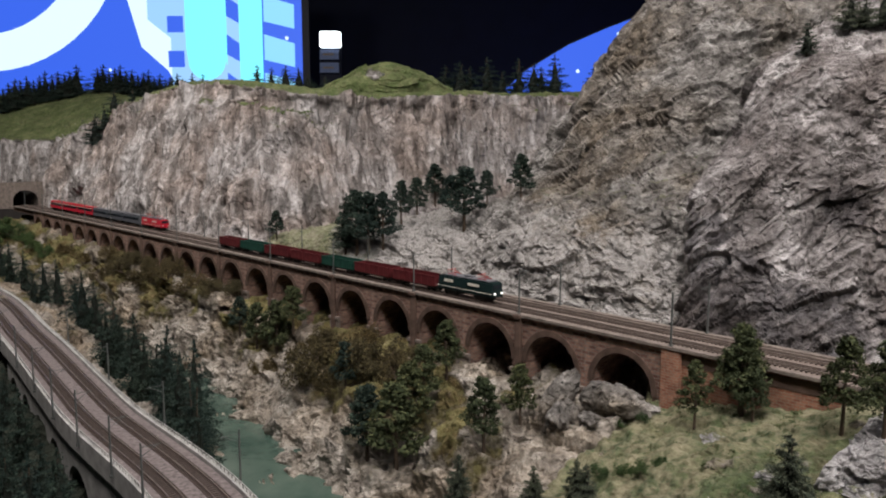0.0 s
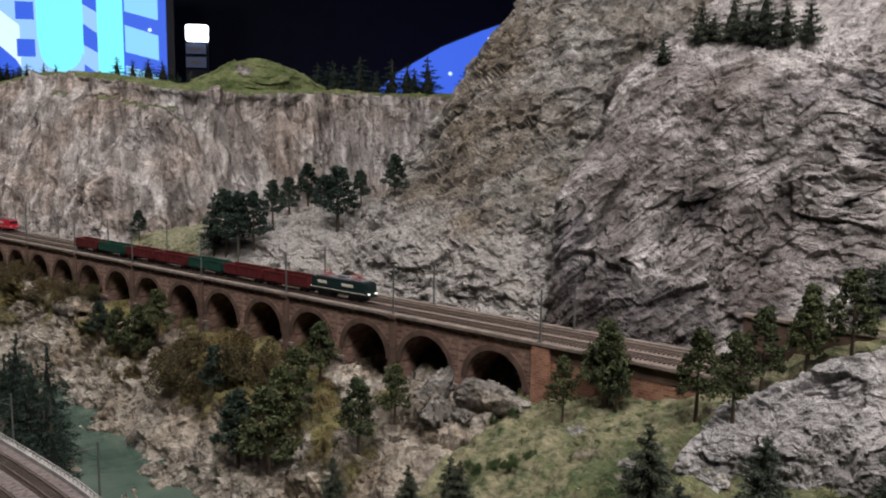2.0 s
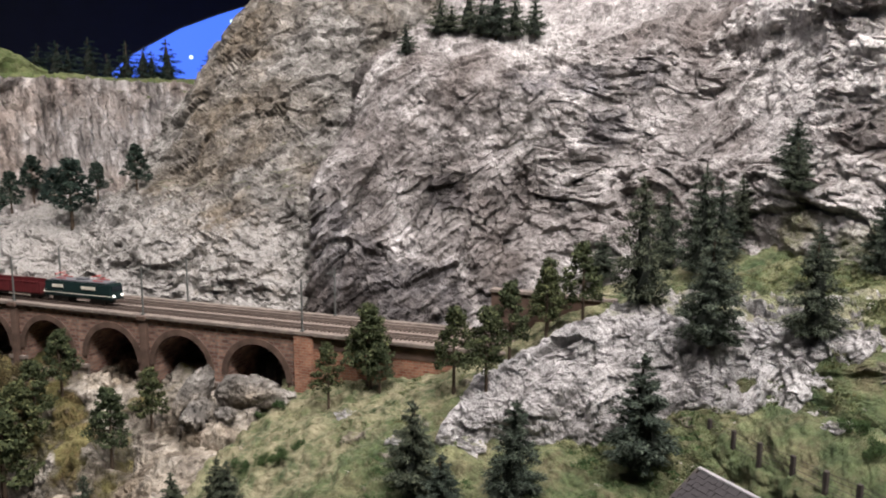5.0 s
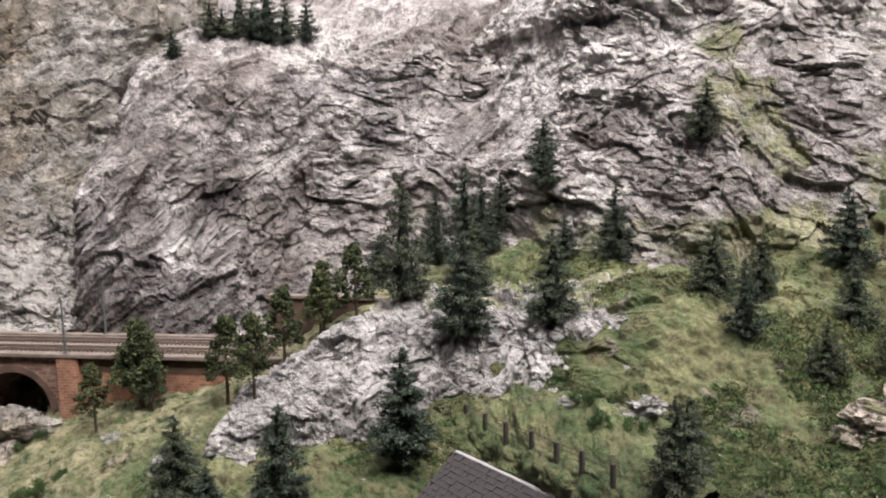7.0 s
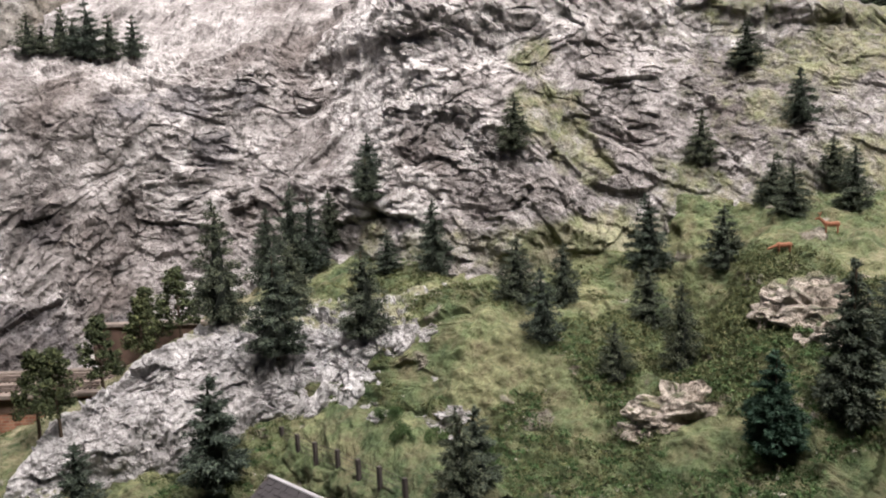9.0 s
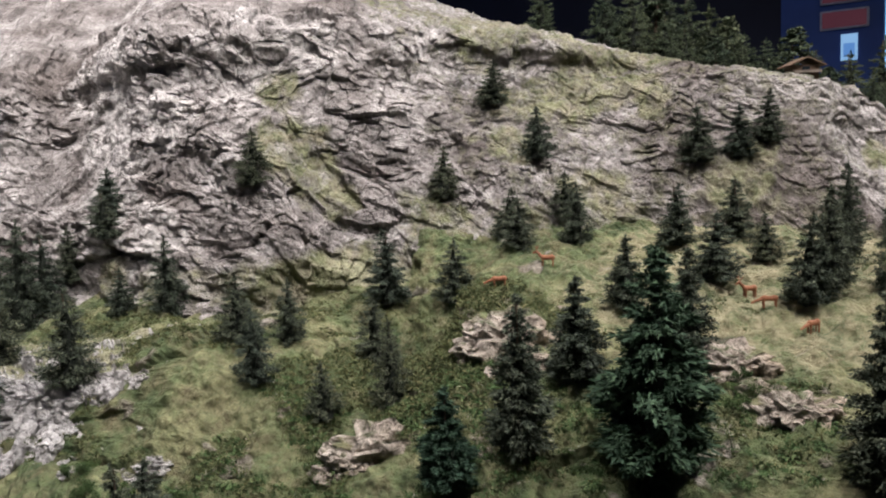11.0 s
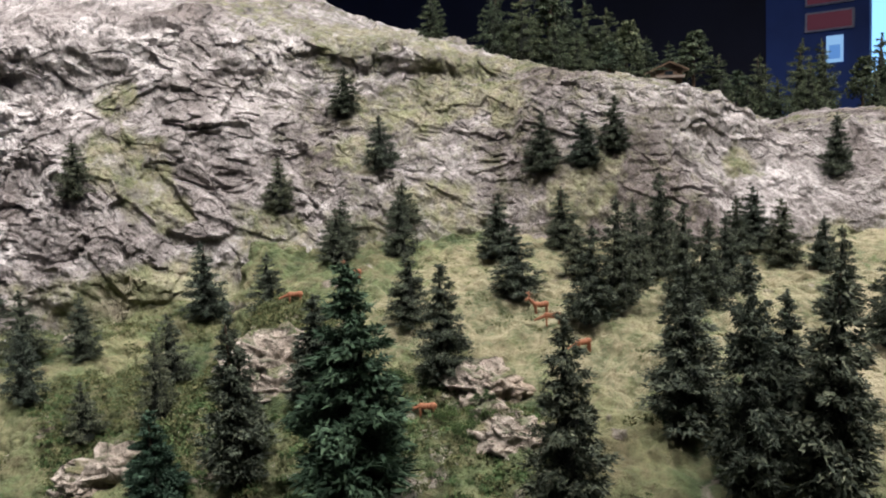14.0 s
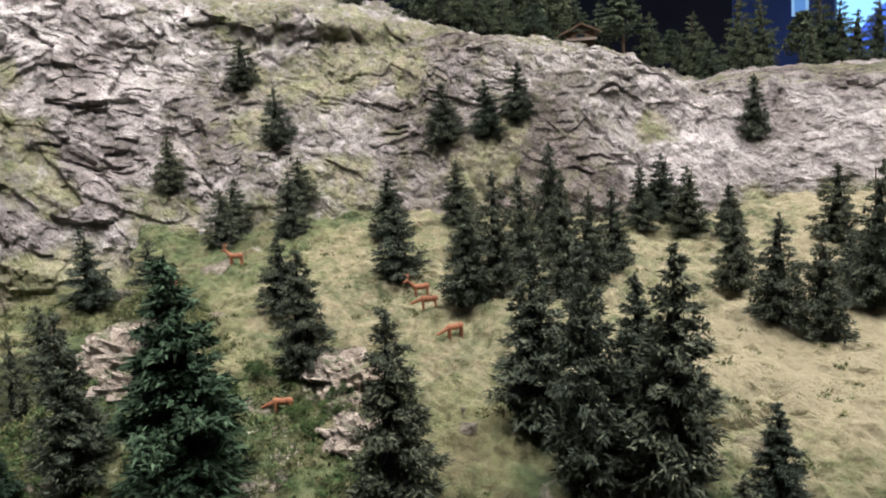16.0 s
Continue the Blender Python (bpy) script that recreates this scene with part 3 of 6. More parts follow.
CLIFF_LAND = [(-3.4, 6.0, 1.86), (-2.6, 5.8, 1.88), (-1.95, 5.2, 1.80), (-1.25, 4.6, 1.78), (-0.8, 4.2, 1.76), (-0.4, 4.0, 1.72), (-0.1, 4.0, 1.71), (0.3, 4.0, 1.71), (0.9, 4.0, 1.71)]
CLIFF_BACK = [(-3.7, 7.0, 1.90), (-2.8, 6.8, 1.92), (-2.2, 6.4, 1.84), (-1.3, 5.8, 1.78), (-0.8, 5.4, 1.76), (-0.3, 5.2, 1.72), (0.0, 5.2, 1.70), (0.4, 5.2, 1.70), (1.1, 5.2, 1.70)]
landform("cliff", [CLIFF_FOOT, CLIFF_LOW, CLIFF_HIGH, CLIFF_BROW, CLIFF_LAND, CLIFF_BACK], 640, 200, CLIFF_ROCK,
         lambda G, n: 0.1 + 0.9 * step(1 - n[..., 2], 0.1, 0.4), lambda G, n: 1.0 * step(n[..., 2], 0.55, 0.8) * step(G[..., 2], 1.45, 1.6),
         "long beige model cliff with a grassy top", (((0.05, 0.05, 1.0), 7.0, None), ((0.2, 0.1, 1.0), 3.0, lambda G: step(fractal(G * 3 + 1.8, 3), 0.50, 0.62))), ((0.15, 0.036), (0.060, 0.022), (0.026, 0.010)), fluted=0.9)

# a round grassy knoll on the cliff's edge
KNOLL_FRONT = [(-0.52, 3.10, 1.64), (-0.38, 3.06, 1.65), (-0.22, 3.08, 1.65), (-0.06, 3.16, 1.67), (0.08, 3.26, 1.67)]
KNOLL_RISE = [(-0.50, 3.14, 1.70), (-0.37, 3.10, 1.745), (-0.22, 3.11, 1.77), (-0.10, 3.13, 1.745), (0.05, 3.20, 1.705)]
KNOLL_CROWN = [(-0.50, 3.26, 1.70), (-0.36, 3.26, 1.79), (-0.22, 3.28, 1.835), (-0.10, 3.28, 1.79), (0.06, 3.28, 1.70)]
KNOLL_BACK = [(-0.46, 3.50, 1.66), (-0.36, 3.50, 1.68), (-0.22, 3.50, 1.68), (-0.08, 3.50, 1.68), (0.06, 3.50, 1.66)]
landform("knoll", [KNOLL_FRONT, KNOLL_RISE, KNOLL_CROWN, KNOLL_BACK], 180, 160, CLIFF_ROCK, lambda G, n: 0.85 + 0 * G[..., 0], lambda G, n: 0.86 - 0.5 * patches(G, [(-0.27, 3.13, 1.775, 0.035)]),
         "round green grassy knoll above the cliff", (((1.0, 0.1, 0.05), 4.0, None),), ((0.07, 0.014), (0.03, 0.008), (0.014, 0.004)), 0.03)

# the gorge with the river, between the two railways
GORGE_DEEP = [(0.0, 0.2, 0.70), (-0.45, 0.75, 0.68), (-0.85, 1.1, 0.70), (-1.25, 1.6, 0.75), (-1.9, 2.5, 0.85), (-3.0, 3.7, 0.95)]
GORGE_LEFT = [(-0.10, 0.55, 0.80), (-0.42, 1.10, 0.84), (-0.72, 1.44, 0.88), (-1.02, 1.90, 0.92), (-1.54, 2.66, 0.96), (-2.7, 3.85, 1.0)]
GORGE_SHORE = [(-0.04, 0.68, 0.84), (-0.36, 1.26, 0.85), (-0.58, 1.70, 0.85), (-0.88, 2.18, 0.87), (-1.40, 2.80, 0.93), (-2.6, 4.0, 1.0)]
GORGE_WATER = [(0.00, 0.74, 0.83), (-0.28, 1.28, 0.83), (-0.51, 1.72, 0.83), (-0.82, 2.19, 0.86), (-1.34, 2.80, 0.92), (-2.55, 4.02, 1.0)]
GORGE_BEACH = [(0.06, 0.80, 0.85), (-0.20, 1.30, 0.86), (-0.45, 1.74, 0.86), (-0.75, 2.20, 0.89), (-1.27, 2.80, 0.95), (-2.5, 4.05, 1.03)]
GORGE_BANK = [(0.15, 0.98, 0.96), (-0.02, 1.36, 0.99), (-0.28, 1.76, 0.99), (-0.60, 2.20, 1.0), (-1.08, 2.74, 1.03), (-2.4, 4.1, 1.08)]
GORGE_RIM = [(0.34, 1.20, 1.06), (0.10, 1.43, 1.045), (-0.12, 1.69, 1.04), (-0.45, 2.06, 1.04), (-0.95, 2.62, 1.06), (-2.3, 4.15, 1.12)]
GORGE_BACK = [(0.50, 1.36, 1.10), (0.26, 1.60, 1.09), (0.04, 1.84, 1.08), (-0.31, 2.20, 1.08), (-0.78, 2.76, 1.09), (-2.12, 4.27, 1.13)]
# left of the lower line the ravine's shade is painted as near-black ground
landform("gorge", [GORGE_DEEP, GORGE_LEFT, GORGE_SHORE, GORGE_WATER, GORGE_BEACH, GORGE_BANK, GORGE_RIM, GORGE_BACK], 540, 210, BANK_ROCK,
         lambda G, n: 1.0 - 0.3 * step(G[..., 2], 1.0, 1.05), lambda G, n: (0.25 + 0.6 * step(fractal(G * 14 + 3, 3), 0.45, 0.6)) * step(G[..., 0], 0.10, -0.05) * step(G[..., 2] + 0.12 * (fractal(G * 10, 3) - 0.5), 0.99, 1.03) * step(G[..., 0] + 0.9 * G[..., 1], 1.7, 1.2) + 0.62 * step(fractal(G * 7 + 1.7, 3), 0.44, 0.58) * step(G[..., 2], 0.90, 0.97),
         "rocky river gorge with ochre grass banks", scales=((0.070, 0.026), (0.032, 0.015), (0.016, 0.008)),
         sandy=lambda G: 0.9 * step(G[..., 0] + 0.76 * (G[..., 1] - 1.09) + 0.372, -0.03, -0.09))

# the layout's closed wooden base: boards from the edges of every landform down to a plinth on the floor
BOARD = plain("dark_base_board", (0.035, 0.03, 0.028), 0.8, 0, 0.3, 12)
verts, faces = [], []
for ob in SHEETS:
    if ob.name in ("knoll", "outcrop", "bank"):
        continue
    nu, nv = GRIDS[ob.name]
    rim = [i for i in range(0, nu, 4)] + [nu - 1 + nu * j for j in range(0, nv, 4)] + [nu * nv - 1 - i for i in range(0, nu, 4)] + [nu * (nv - 1 - j) for j in range(0, nv, 4)]
    k = len(verts)
    for i in rim:
        p = ob.data.vertices[i].co
        verts += [(p.x, p.y, p.z - 0.003), (p.x, p.y, 0.55)]
    n = len(rim)
    faces += [(k + 2 * i, k + 2 * ((i + 1) % n), k + 2 * ((i + 1) % n) + 1, k + 2 * i + 1) for i in range(n)]
foot = [(0.0, 0.2), (0.28, 0.36), (0.50, -0.05), (0.66, -0.35), (0.76, -0.86), (1.95, -0.86), (3.0, -0.5), (2.4, 0.5), (1.9, 1.2), (1.7, 2.0), (1.1, 3.0), (1.1, 5.2), (-3.7, 7.0), (-3.2, 4.6), (-1.9, 2.5), (-0.85, 1.1)]
k, n = len(verts), len(foot)
verts += [(x, y, 0.56) for x, y in foot] + [(x, y, 0.0) for x, y in foot]
faces += [tuple(range(k, k + n))] + [(k + i, k + (i + 1) % n, k + n + (i + 1) % n, k + n + i) for i in range(n)]
tagged(mesh_object("layout_base", verts, faces, BOARD), "dark boarded base of the model railway", "base", kind="structure")

# ---- helpers for things ----
GROUND = []


def drop(x, y, top=3.0):
    """The height of the ground under (x, y)."""
    if not GROUND:
        for ob in SHEETS:
            me = ob.data
            co = np.empty(len(me.vertices) * 3, np.float32)
            me.vertices.foreach_get("co", co)
            GROUND.append(BVHTree.FromPolygons(co.reshape(-1, 3).tolist(), [tuple(p.vertices) for p in me.polygons]))
    best = None
    for tree in GROUND:
        hit = tree.ray_cast(Vector((x, y, top)), Vector((0, 0, -1)))[0]
        if hit and (best is None or hit.z > best):
            best = hit.z
    return 1.0 if best is None else best


def drop_on(k, x, y):
    """The height of one sheet alone under (x, y)."""
    hit = GROUND[k].ray_cast(Vector((x, y, 3.0)), Vector((0, 0, -1)))[0]
    return hit.z if hit else -9.0


def box(lo, hi, bevel=0.0):
    bm = bmesh.new()
    bmesh.ops.create_cube(bm, size=1)
    for v in bm.verts:
        v.co = Vector([(a + b) / 2 + c * (b - a) for a, b, c in zip(lo, hi, v.co)])
    if bevel:
        bmesh.ops.bevel(bm, geom=bm.edges[:], offset=bevel, segments=2, affect="EDGES")
    return bm


def tube(r, a, b, sides=8, r2=None):
    bm = bmesh.new()
    a, b = Vector(a), Vector(b)
    bmesh.ops.create_cone(bm, cap_ends=True, segments=sides, radius1=r, radius2=r if r2 is None else r2, depth=(b - a).length)
    turn = (b - a).to_track_quat("Z", "Y").to_matrix().to_4x4()
    bmesh.ops.transform(bm, matrix=Matrix.Translation((a + b) / 2) @ turn, verts=bm.verts)
    return bm


def joined(*bms):
    out = bmesh.new()
    for b in bms:
        me = bpy.data.meshes.new("t")
        b.to_mesh(me)
        b.free()
        out.from_mesh(me)
        bpy.data.meshes.remove(me)
    return out


def part(name, bm, mat, parent, label=""):
    me = bpy.data.meshes.new(name)
    bm.to_mesh(me)
    bm.free()
    me.materials.append(mat)
    ob = new(name, me)
    ob.parent = parent
    return tagged(ob, label)


def empty(name, label, category, group=""):
    return tagged(new(name), label, category, group)


def along(frame_of, s, y=0.0, z=0.0):
    """The pose on a railway line: frame_of(s) gives place and heading (radians)."""
    (px, py), a = frame_of(s)
    return Matrix.Translation((px, py, 0)) @ Matrix.Rotation(a, 4, "Z") @ Matrix.Translation((0, y, z))


# ---- materials of the things ----


def brick_material(name, a, b, mortar, size):
    m, N, L, p = material(name, 0.9)
    tc, sep, com = N.new("ShaderNodeTexCoord"), N.new("ShaderNodeSeparateXYZ"), N.new("ShaderNodeCombineXYZ")
    L.new(tc.outputs["Object"], sep.inputs[0])
    add = N.new("ShaderNodeMath")
    L.new(sep.outputs[0], add.inputs[0])
    L.new(sep.outputs[1], add.inputs[1])
    L.new(add.outputs[0], com.inputs[0])
    L.new(sep.outputs[2], com.inputs[1])
    t = N.new("ShaderNodeTexBrick")
    t.inputs["Color1"].default_value, t.inputs["Color2"].default_value, t.inputs["Mortar"].default_value = (*a, 1), (*b, 1), (*mortar, 1)
    t.inputs["Scale"].default_value, t.inputs["Mortar Size"].default_value = 1.0, size * 0.06
    t.inputs["Brick Width"].default_value, t.inputs["Row Height"].default_value = size, size * 0.42
    L.new(com.outputs[0], t.inputs["Vector"])
    n = noise_tex(N, L, 45.0, 7, 0.75)
    c = mixed(N, L, 0.9, t.outputs[0], ramp(N, L, n.outputs[0], [(0.3, (0.22, 0.22, 0.22)), (0.7, (0.78, 0.76, 0.72))]).outputs[0], "OVERLAY")
    L.new(c, p.inputs["Base Color"])
    bumped(N, L, p, t.outputs[0], 0.5, 0.001)
    return m


def leaf_material(name, dark, light):
    m, N, L, b = material(name, 0.85)
    g, o = N.new("ShaderNodeNewGeometry"), N.new("ShaderNodeObjectInfo")
    c = ramp(N, L, g.outputs["Random Per Island"], [(0.0, dark), (0.65, tuple(0.68 * x + 0.32 * y for x, y in zip(dark, light))), (1.0, light)]).outputs[0]
    tint = ramp(N, L, o.outputs["Random"], [(0.0, (0.75, 0.8, 0.8)), (1.0, (1.2, 1.1, 0.95))]).outputs[0]
    L.new(mixed(N, L, 1.0, c, tint, "MULTIPLY"), b.inputs["Base Color"])
    return m


RED_BRICK = brick_material("red_brick", (0.115, 0.055, 0.044), (0.29, 0.175, 0.135), (0.19, 0.155, 0.135), 0.014)
QUOIN = brick_material("quoin_brick", (0.22, 0.085, 0.055), (0.32, 0.155, 0.105), (0.28, 0.20, 0.15), 0.011)
SOOTY = plain("sooty_brick", (0.10, 0.065, 0.05), 0.9, 0, 0.4, 40)
COPING = plain("grey_coping_stone", (0.17, 0.14, 0.12), 0.85, 0, 0.35, 70)
BALLAST = plain("brown_ballast", (0.17, 0.135, 0.115), 0.95, 0, 0.5, 420)
BALLAST_GREY = plain("grey_ballast", (0.15, 0.125, 0.12), 0.95, 0, 0.6, 130)
SLEEPER = plain("dark_sleepers", (0.06, 0.045, 0.038), 0.9, 0, 0.3, 200)
RAIL = plain("rusty_rail", (0.30, 0.25, 0.22), 0.4, 0.7, 0.2, 90)
CONCRETE = plain("grey_concrete", (0.36, 0.35, 0.33), 0.85, 0, 0.3, 35)
MAST_GREY = plain("grey_mast_paint", (0.10, 0.105, 0.10), 0.5, 0.2, 0.2, 80)
WAGON_RED = plain("brown_red_wagon_paint", (0.09, 0.015, 0.017), 0.55, 0, 0.25, 60)
WAGON_GREEN = plain("green_wagon_paint", (0.012, 0.050, 0.036), 0.55, 0, 0.25, 60)
LOCO_GREEN = plain("dark_green_loco_paint", (0.009, 0.020, 0.020), 0.35, 0, 0.2, 60)
TRAIN_RED = plain("bright_red_train_paint", (0.42, 0.012, 0.03), 0.35, 0, 0.15, 60)
COACH_GREY = plain("dark_grey_coach_paint", (0.07, 0.075, 0.085), 0.4, 0, 0.2, 60)
CREAM = plain("cream_paint", (0.55, 0.52, 0.44), 0.5, 0, 0.15, 60)
ROOF_GREY = plain("grey_roof_paint", (0.12, 0.12, 0.13), 0.6, 0, 0.25, 60)
PANTO_RED = plain("red_pantograph_paint", (0.40, 0.05, 0.05), 0.5, 0.2, 0.15, 60)
WHEEL = plain("dark_wheel_steel", (0.03, 0.028, 0.026), 0.5, 0.6, 0.3, 60)
WINDOW_DARK = plain("dark_window_glass", (0.015, 0.02, 0.025), 0.08, 0, 0.1, 30)
# near-black, for the shade inside the fir crowns
CROWN_SHADE = plain("dark_crown_shade", (0.012, 0.015, 0.011), 0.95, 0, 0.4, 150)
BARK = plain("dark_bark", (0.07, 0.05, 0.035), 0.95, 0, 0.4, 150)
FIR = leaf_material("fir_needles", (0.023, 0.033, 0.025), (0.112, 0.130, 0.094))
RIDGE_LEAF = leaf_material("ridge_tree_flock", (0.020, 0.032, 0.020), (0.115, 0.145, 0.092))
FIR_DARK = leaf_material("dark_fir_needles", (0.008, 0.018, 0.015), (0.045, 0.070, 0.055))
FIR_GREEN = leaf_material("fresh_fir_needles", (0.012, 0.030, 0.018), (0.055, 0.100, 0.064))
PINE = leaf_material("pine_needles", (0.018, 0.028, 0.012), (0.095, 0.110, 0.052))
AUTUMN = leaf_material("ochre_leaves", (0.034, 0.027, 0.012), (0.135, 0.105, 0.046))
SHRUB = leaf_material("shrub_leaves", (0.018, 0.040, 0.012), (0.085, 0.13, 0.045))
GRASS = leaf_material("grass_flock", (0.075, 0.095, 0.034), (0.18, 0.18, 0.08))
MOSS = leaf_material("mottled_moss_flock", (0.045, 0.065, 0.026), (0.130, 0.125, 0.062))
LEDGE_CHIP = plain("pale_stone_chips", (0.42, 0.39, 0.34), 0.9, 0, 0.3, 150)
UNDERGROWTH = leaf_material("undergrowth_flock", (0.035, 0.07, 0.024), (0.10, 0.15, 0.06))
FAWN = plain("fawn_figure_paint", (0.23, 0.095, 0.05), 0.6, 0, 0.2, 80)
WOOD = plain("brown_wood", (0.10, 0.066, 0.045), 0.8, 0, 0.35, 90)
WOOD_DARK = plain("dark_weathered_wood", (0.05, 0.042, 0.038), 0.85, 0, 0.35, 90)
SHINGLE = plain("grey_shingle", (0.040, 0.036, 0.038), 0.9, 0, 0.3, 120)
TIN = plain("pale_roof_edge", (0.34, 0.33, 0.34), 0.5, 0.2, 0.2, 60)


def glow(name, colour, strength):
    m = bpy.data.materials.new(name)
    m.use_nodes = True
    b = m.node_tree.nodes["Principled BSDF"]
    b.inputs["Base Color"].default_value = (0, 0, 0, 1)
    b.inputs["Emission Color"].default_value, b.inputs["Emission Strength"].default_value = (*colour, 1), strength
    return m


# ---- the hall round the layout ----


def slab(name, lo, hi, mat, label):
    me = bpy.data.meshes.new(name)
    bm = box(lo, hi)
    bm.to_mesh(me)
    bm.free()
    me.materials.append(mat)
    return tagged(new(name, me), label, name.split("_")[0], kind="structure")


HALL_FLOOR = plain("dark_carpet", (0.03, 0.03, 0.035), 0.95, 0, 0.3, 30)
slab("floor", (-12, -8, -0.1), (10, 12, 0), HALL_FLOOR, "dark carpet floor of the exhibition hall")
slab("ceiling", (-12, -8, 4.5), (10, 12, 4.6), DARK_WALL, "dark painted hall ceiling")
slab("wall_north", (-12, 12, 0), (10, 12.1, 4.5), DARK_WALL, "dark painted hall wall")
slab("wall_south", (-12, -8.1, 0), (10, -8, 4.5), DARK_WALL, "dark painted hall wall")
slab("wall_west", (-12.1, -8, 0), (-12, 12, 4.5), DARK_WALL, "dark painted hall wall")
slab("wall_east", (10, -8, 0), (10.1, 12, 4.5), DARK_WALL, "dark painted hall wall")

BLUE, DEEP, PALE, CYAN, WHITE, TEAL = (glow("screen_blue", (0.04, 0.12, 0.72), 1.0), glow("screen_deep_blue", (0.02, 0.06, 0.50), 1.0), glow("screen_pale_blue", (0.30, 0.55, 0.95), 1.0),
                                       glow("screen_cyan", (0.18, 0.80, 1.0), 1.15), glow("screen_white", (0.62, 0.82, 1.0), 1.1), glow("screen_teal", (0.25, 0.62, 0.95), 1.0))
SCREEN_FRAME = plain("screen_frame", (0.02, 0.02, 0.03), 0.5)


def flat(points, y):
    """A flat figure of the projected picture, from (x, z) corners, standing at depth y."""
    bm = bmesh.new()
    bm.faces.new([bm.verts.new((x, y, z)) for x, z in points])
    bmesh.ops.triangulate(bm, faces=bm.faces[:])
    return bm


def arc(cx, cz, r, a0, a1, n=24, squash=1.0):
    return [(cx + r * math.cos(radians(a0 + (a1 - a0) * i / n)), cz + squash * r * math.sin(radians(a0 + (a1 - a0) * i / n))) for i in range(n + 1)]


# big projection screen, about 9 m off
SCREEN_Y = 9.0
screen = empty("projection_screen", "large glowing projection screen with blue and white curved shapes", "screen")
part("panel", box((-6.4, SCREEN_Y, 0.0), (-1.50, SCREEN_Y + 0.08, 3.6)), SCREEN_FRAME, screen, "dark screen housing")
part("blue_field", flat([(-6.35, 1.45), (-1.58, 1.45), (-1.58, 3.55), (-6.35, 3.55)], SCREEN_Y - 0.004), BLUE, screen)
part("white_band", flat(arc(-5.15, 3.95, 1.62, 180, 352) + list(reversed(arc(-5.2, 3.95, 1.22, 180, 352))), SCREEN_Y - 0.008), WHITE, screen, "white curved band of light")
part("pale_figure", flat([(-3.62, 3.5), (-3.45, 2.95), (-3.38, 2.6), (-3.1, 2.35), (-2.95, 2.1), (-2.9, 1.5), (-2.95, 3.5)], SCREEN_Y - 0.010), WHITE, screen)
part("pale_stripe", flat([(-3.05, 1.5), (-2.05, 1.5), (-2.05, 3.5), (-3.3, 3.5), (-3.3, 2.9), (-3.05, 2.7)], SCREEN_Y - 0.012), PALE, screen)
part("cyan_column", flat([(-2.88, 2.6), (-2.88, 3.5), (-2.42, 3.5), (-2.42, 2.4)] + arc(-2.65, 2.45, 0.21, 0, -180, 12), SCREEN_Y - 0.020), CYAN, screen, "cyan column of light")
part("teal_column", flat([(-2.28, 1.5), (-2.02, 1.5), (-2.02, 3.5), (-2.28, 3.5)], SCREEN_Y - 0.018), CYAN, screen)
for k in range(4):
    part("blue_block", flat([(-3.08, 1.62 + 0.38 * k), (-2.9, 1.62 + 0.38 * k), (-2.9, 1.80 + 0.38 * k), (-3.08, 1.80 + 0.38 * k)], SCREEN_Y - 0.024), BLUE, screen)
    part("blue_slant", flat([(-2.42, 1.68 + 0.42 * k), (-2.28, 1.60 + 0.42 * k), (-2.28, 1.80 + 0.42 * k), (-2.42, 1.90 + 0.42 * k)], SCREEN_Y - 0.026), BLUE, screen)
    part("white_slant", flat([(-2.0, 1.62 + 0.42 * k), (-1.66, 1.54 + 0.42 * k), (-1.66, 1.80 + 0.42 * k), (-2.0, 1.90 + 0.42 * k)], SCREEN_Y - 0.028), TEAL, screen)
for x, z in ((-4.55, 2.75), (-4.25, 2.9), (-4.1, 2.82), (-3.75, 2.35), (-3.6, 2.0), (-5.0, 2.95), (-1.8, 2.2), (-1.75, 2.7)):
    part("star", tube(0.022, (x, SCREEN_Y - 0.012, z), (x, SCREEN_Y - 0.008, z), 6), WHITE, screen)

# second, curved-topped screen behind the crag
far_screen = empty("curved_screen", "curved blue glowing screen with white dots", "screen")
part("blue_field", flat([(0.88, 2.30), (1.35, 2.58), (1.75, 2.75), (2.15, 2.90), (2.6, 3.02), (3.4, 3.1), (3.4, 0.0), (0.50, 0.0), (0.55, 2.0)], 8.6), BLUE, far_screen)
part("rim", flat([(0.55, 2.0), (0.88, 2.32), (1.35, 2.60), (1.75, 2.77), (2.15, 2.92), (2.6, 3.04), (3.4, 3.12), (3.4, 3.1), (2.6, 3.02), (2.15, 2.90), (1.75, 2.75), (1.35, 2.58), (0.88, 2.30)], 8.596), SCREEN_FRAME, far_screen, "dark rim")
for x, z in ((1.88, 2.69), (1.9, 2.62), (2.2, 2.80), (2.18, 2.76), (1.45, 2.30), (1.1, 2.05)):
    part("star", tube(0.022, (x, 8.590, z), (x, 8.594, z), 6), WHITE, far_screen)

# light box on a post
LAMP_WHITE = glow("light_box_white", (0.85, 0.93, 1.0), 3.0)
lightbox = empty("sign_post", "black sign post with a glowing white light box", "sign")
part("post", box((-1.25, 8.1, 0.0), (-1.03, 8.2, 2.48)), DARK_WALL, lightbox)
part("light_box", box((-1.237, 8.02, 2.485), (-1.03, 8.12, 2.64), 0.01), LAMP_WHITE, lightbox, "glowing white light box")
PLATE = plain("grey_blue_sign", (0.10, 0.14, 0.26), 0.5)
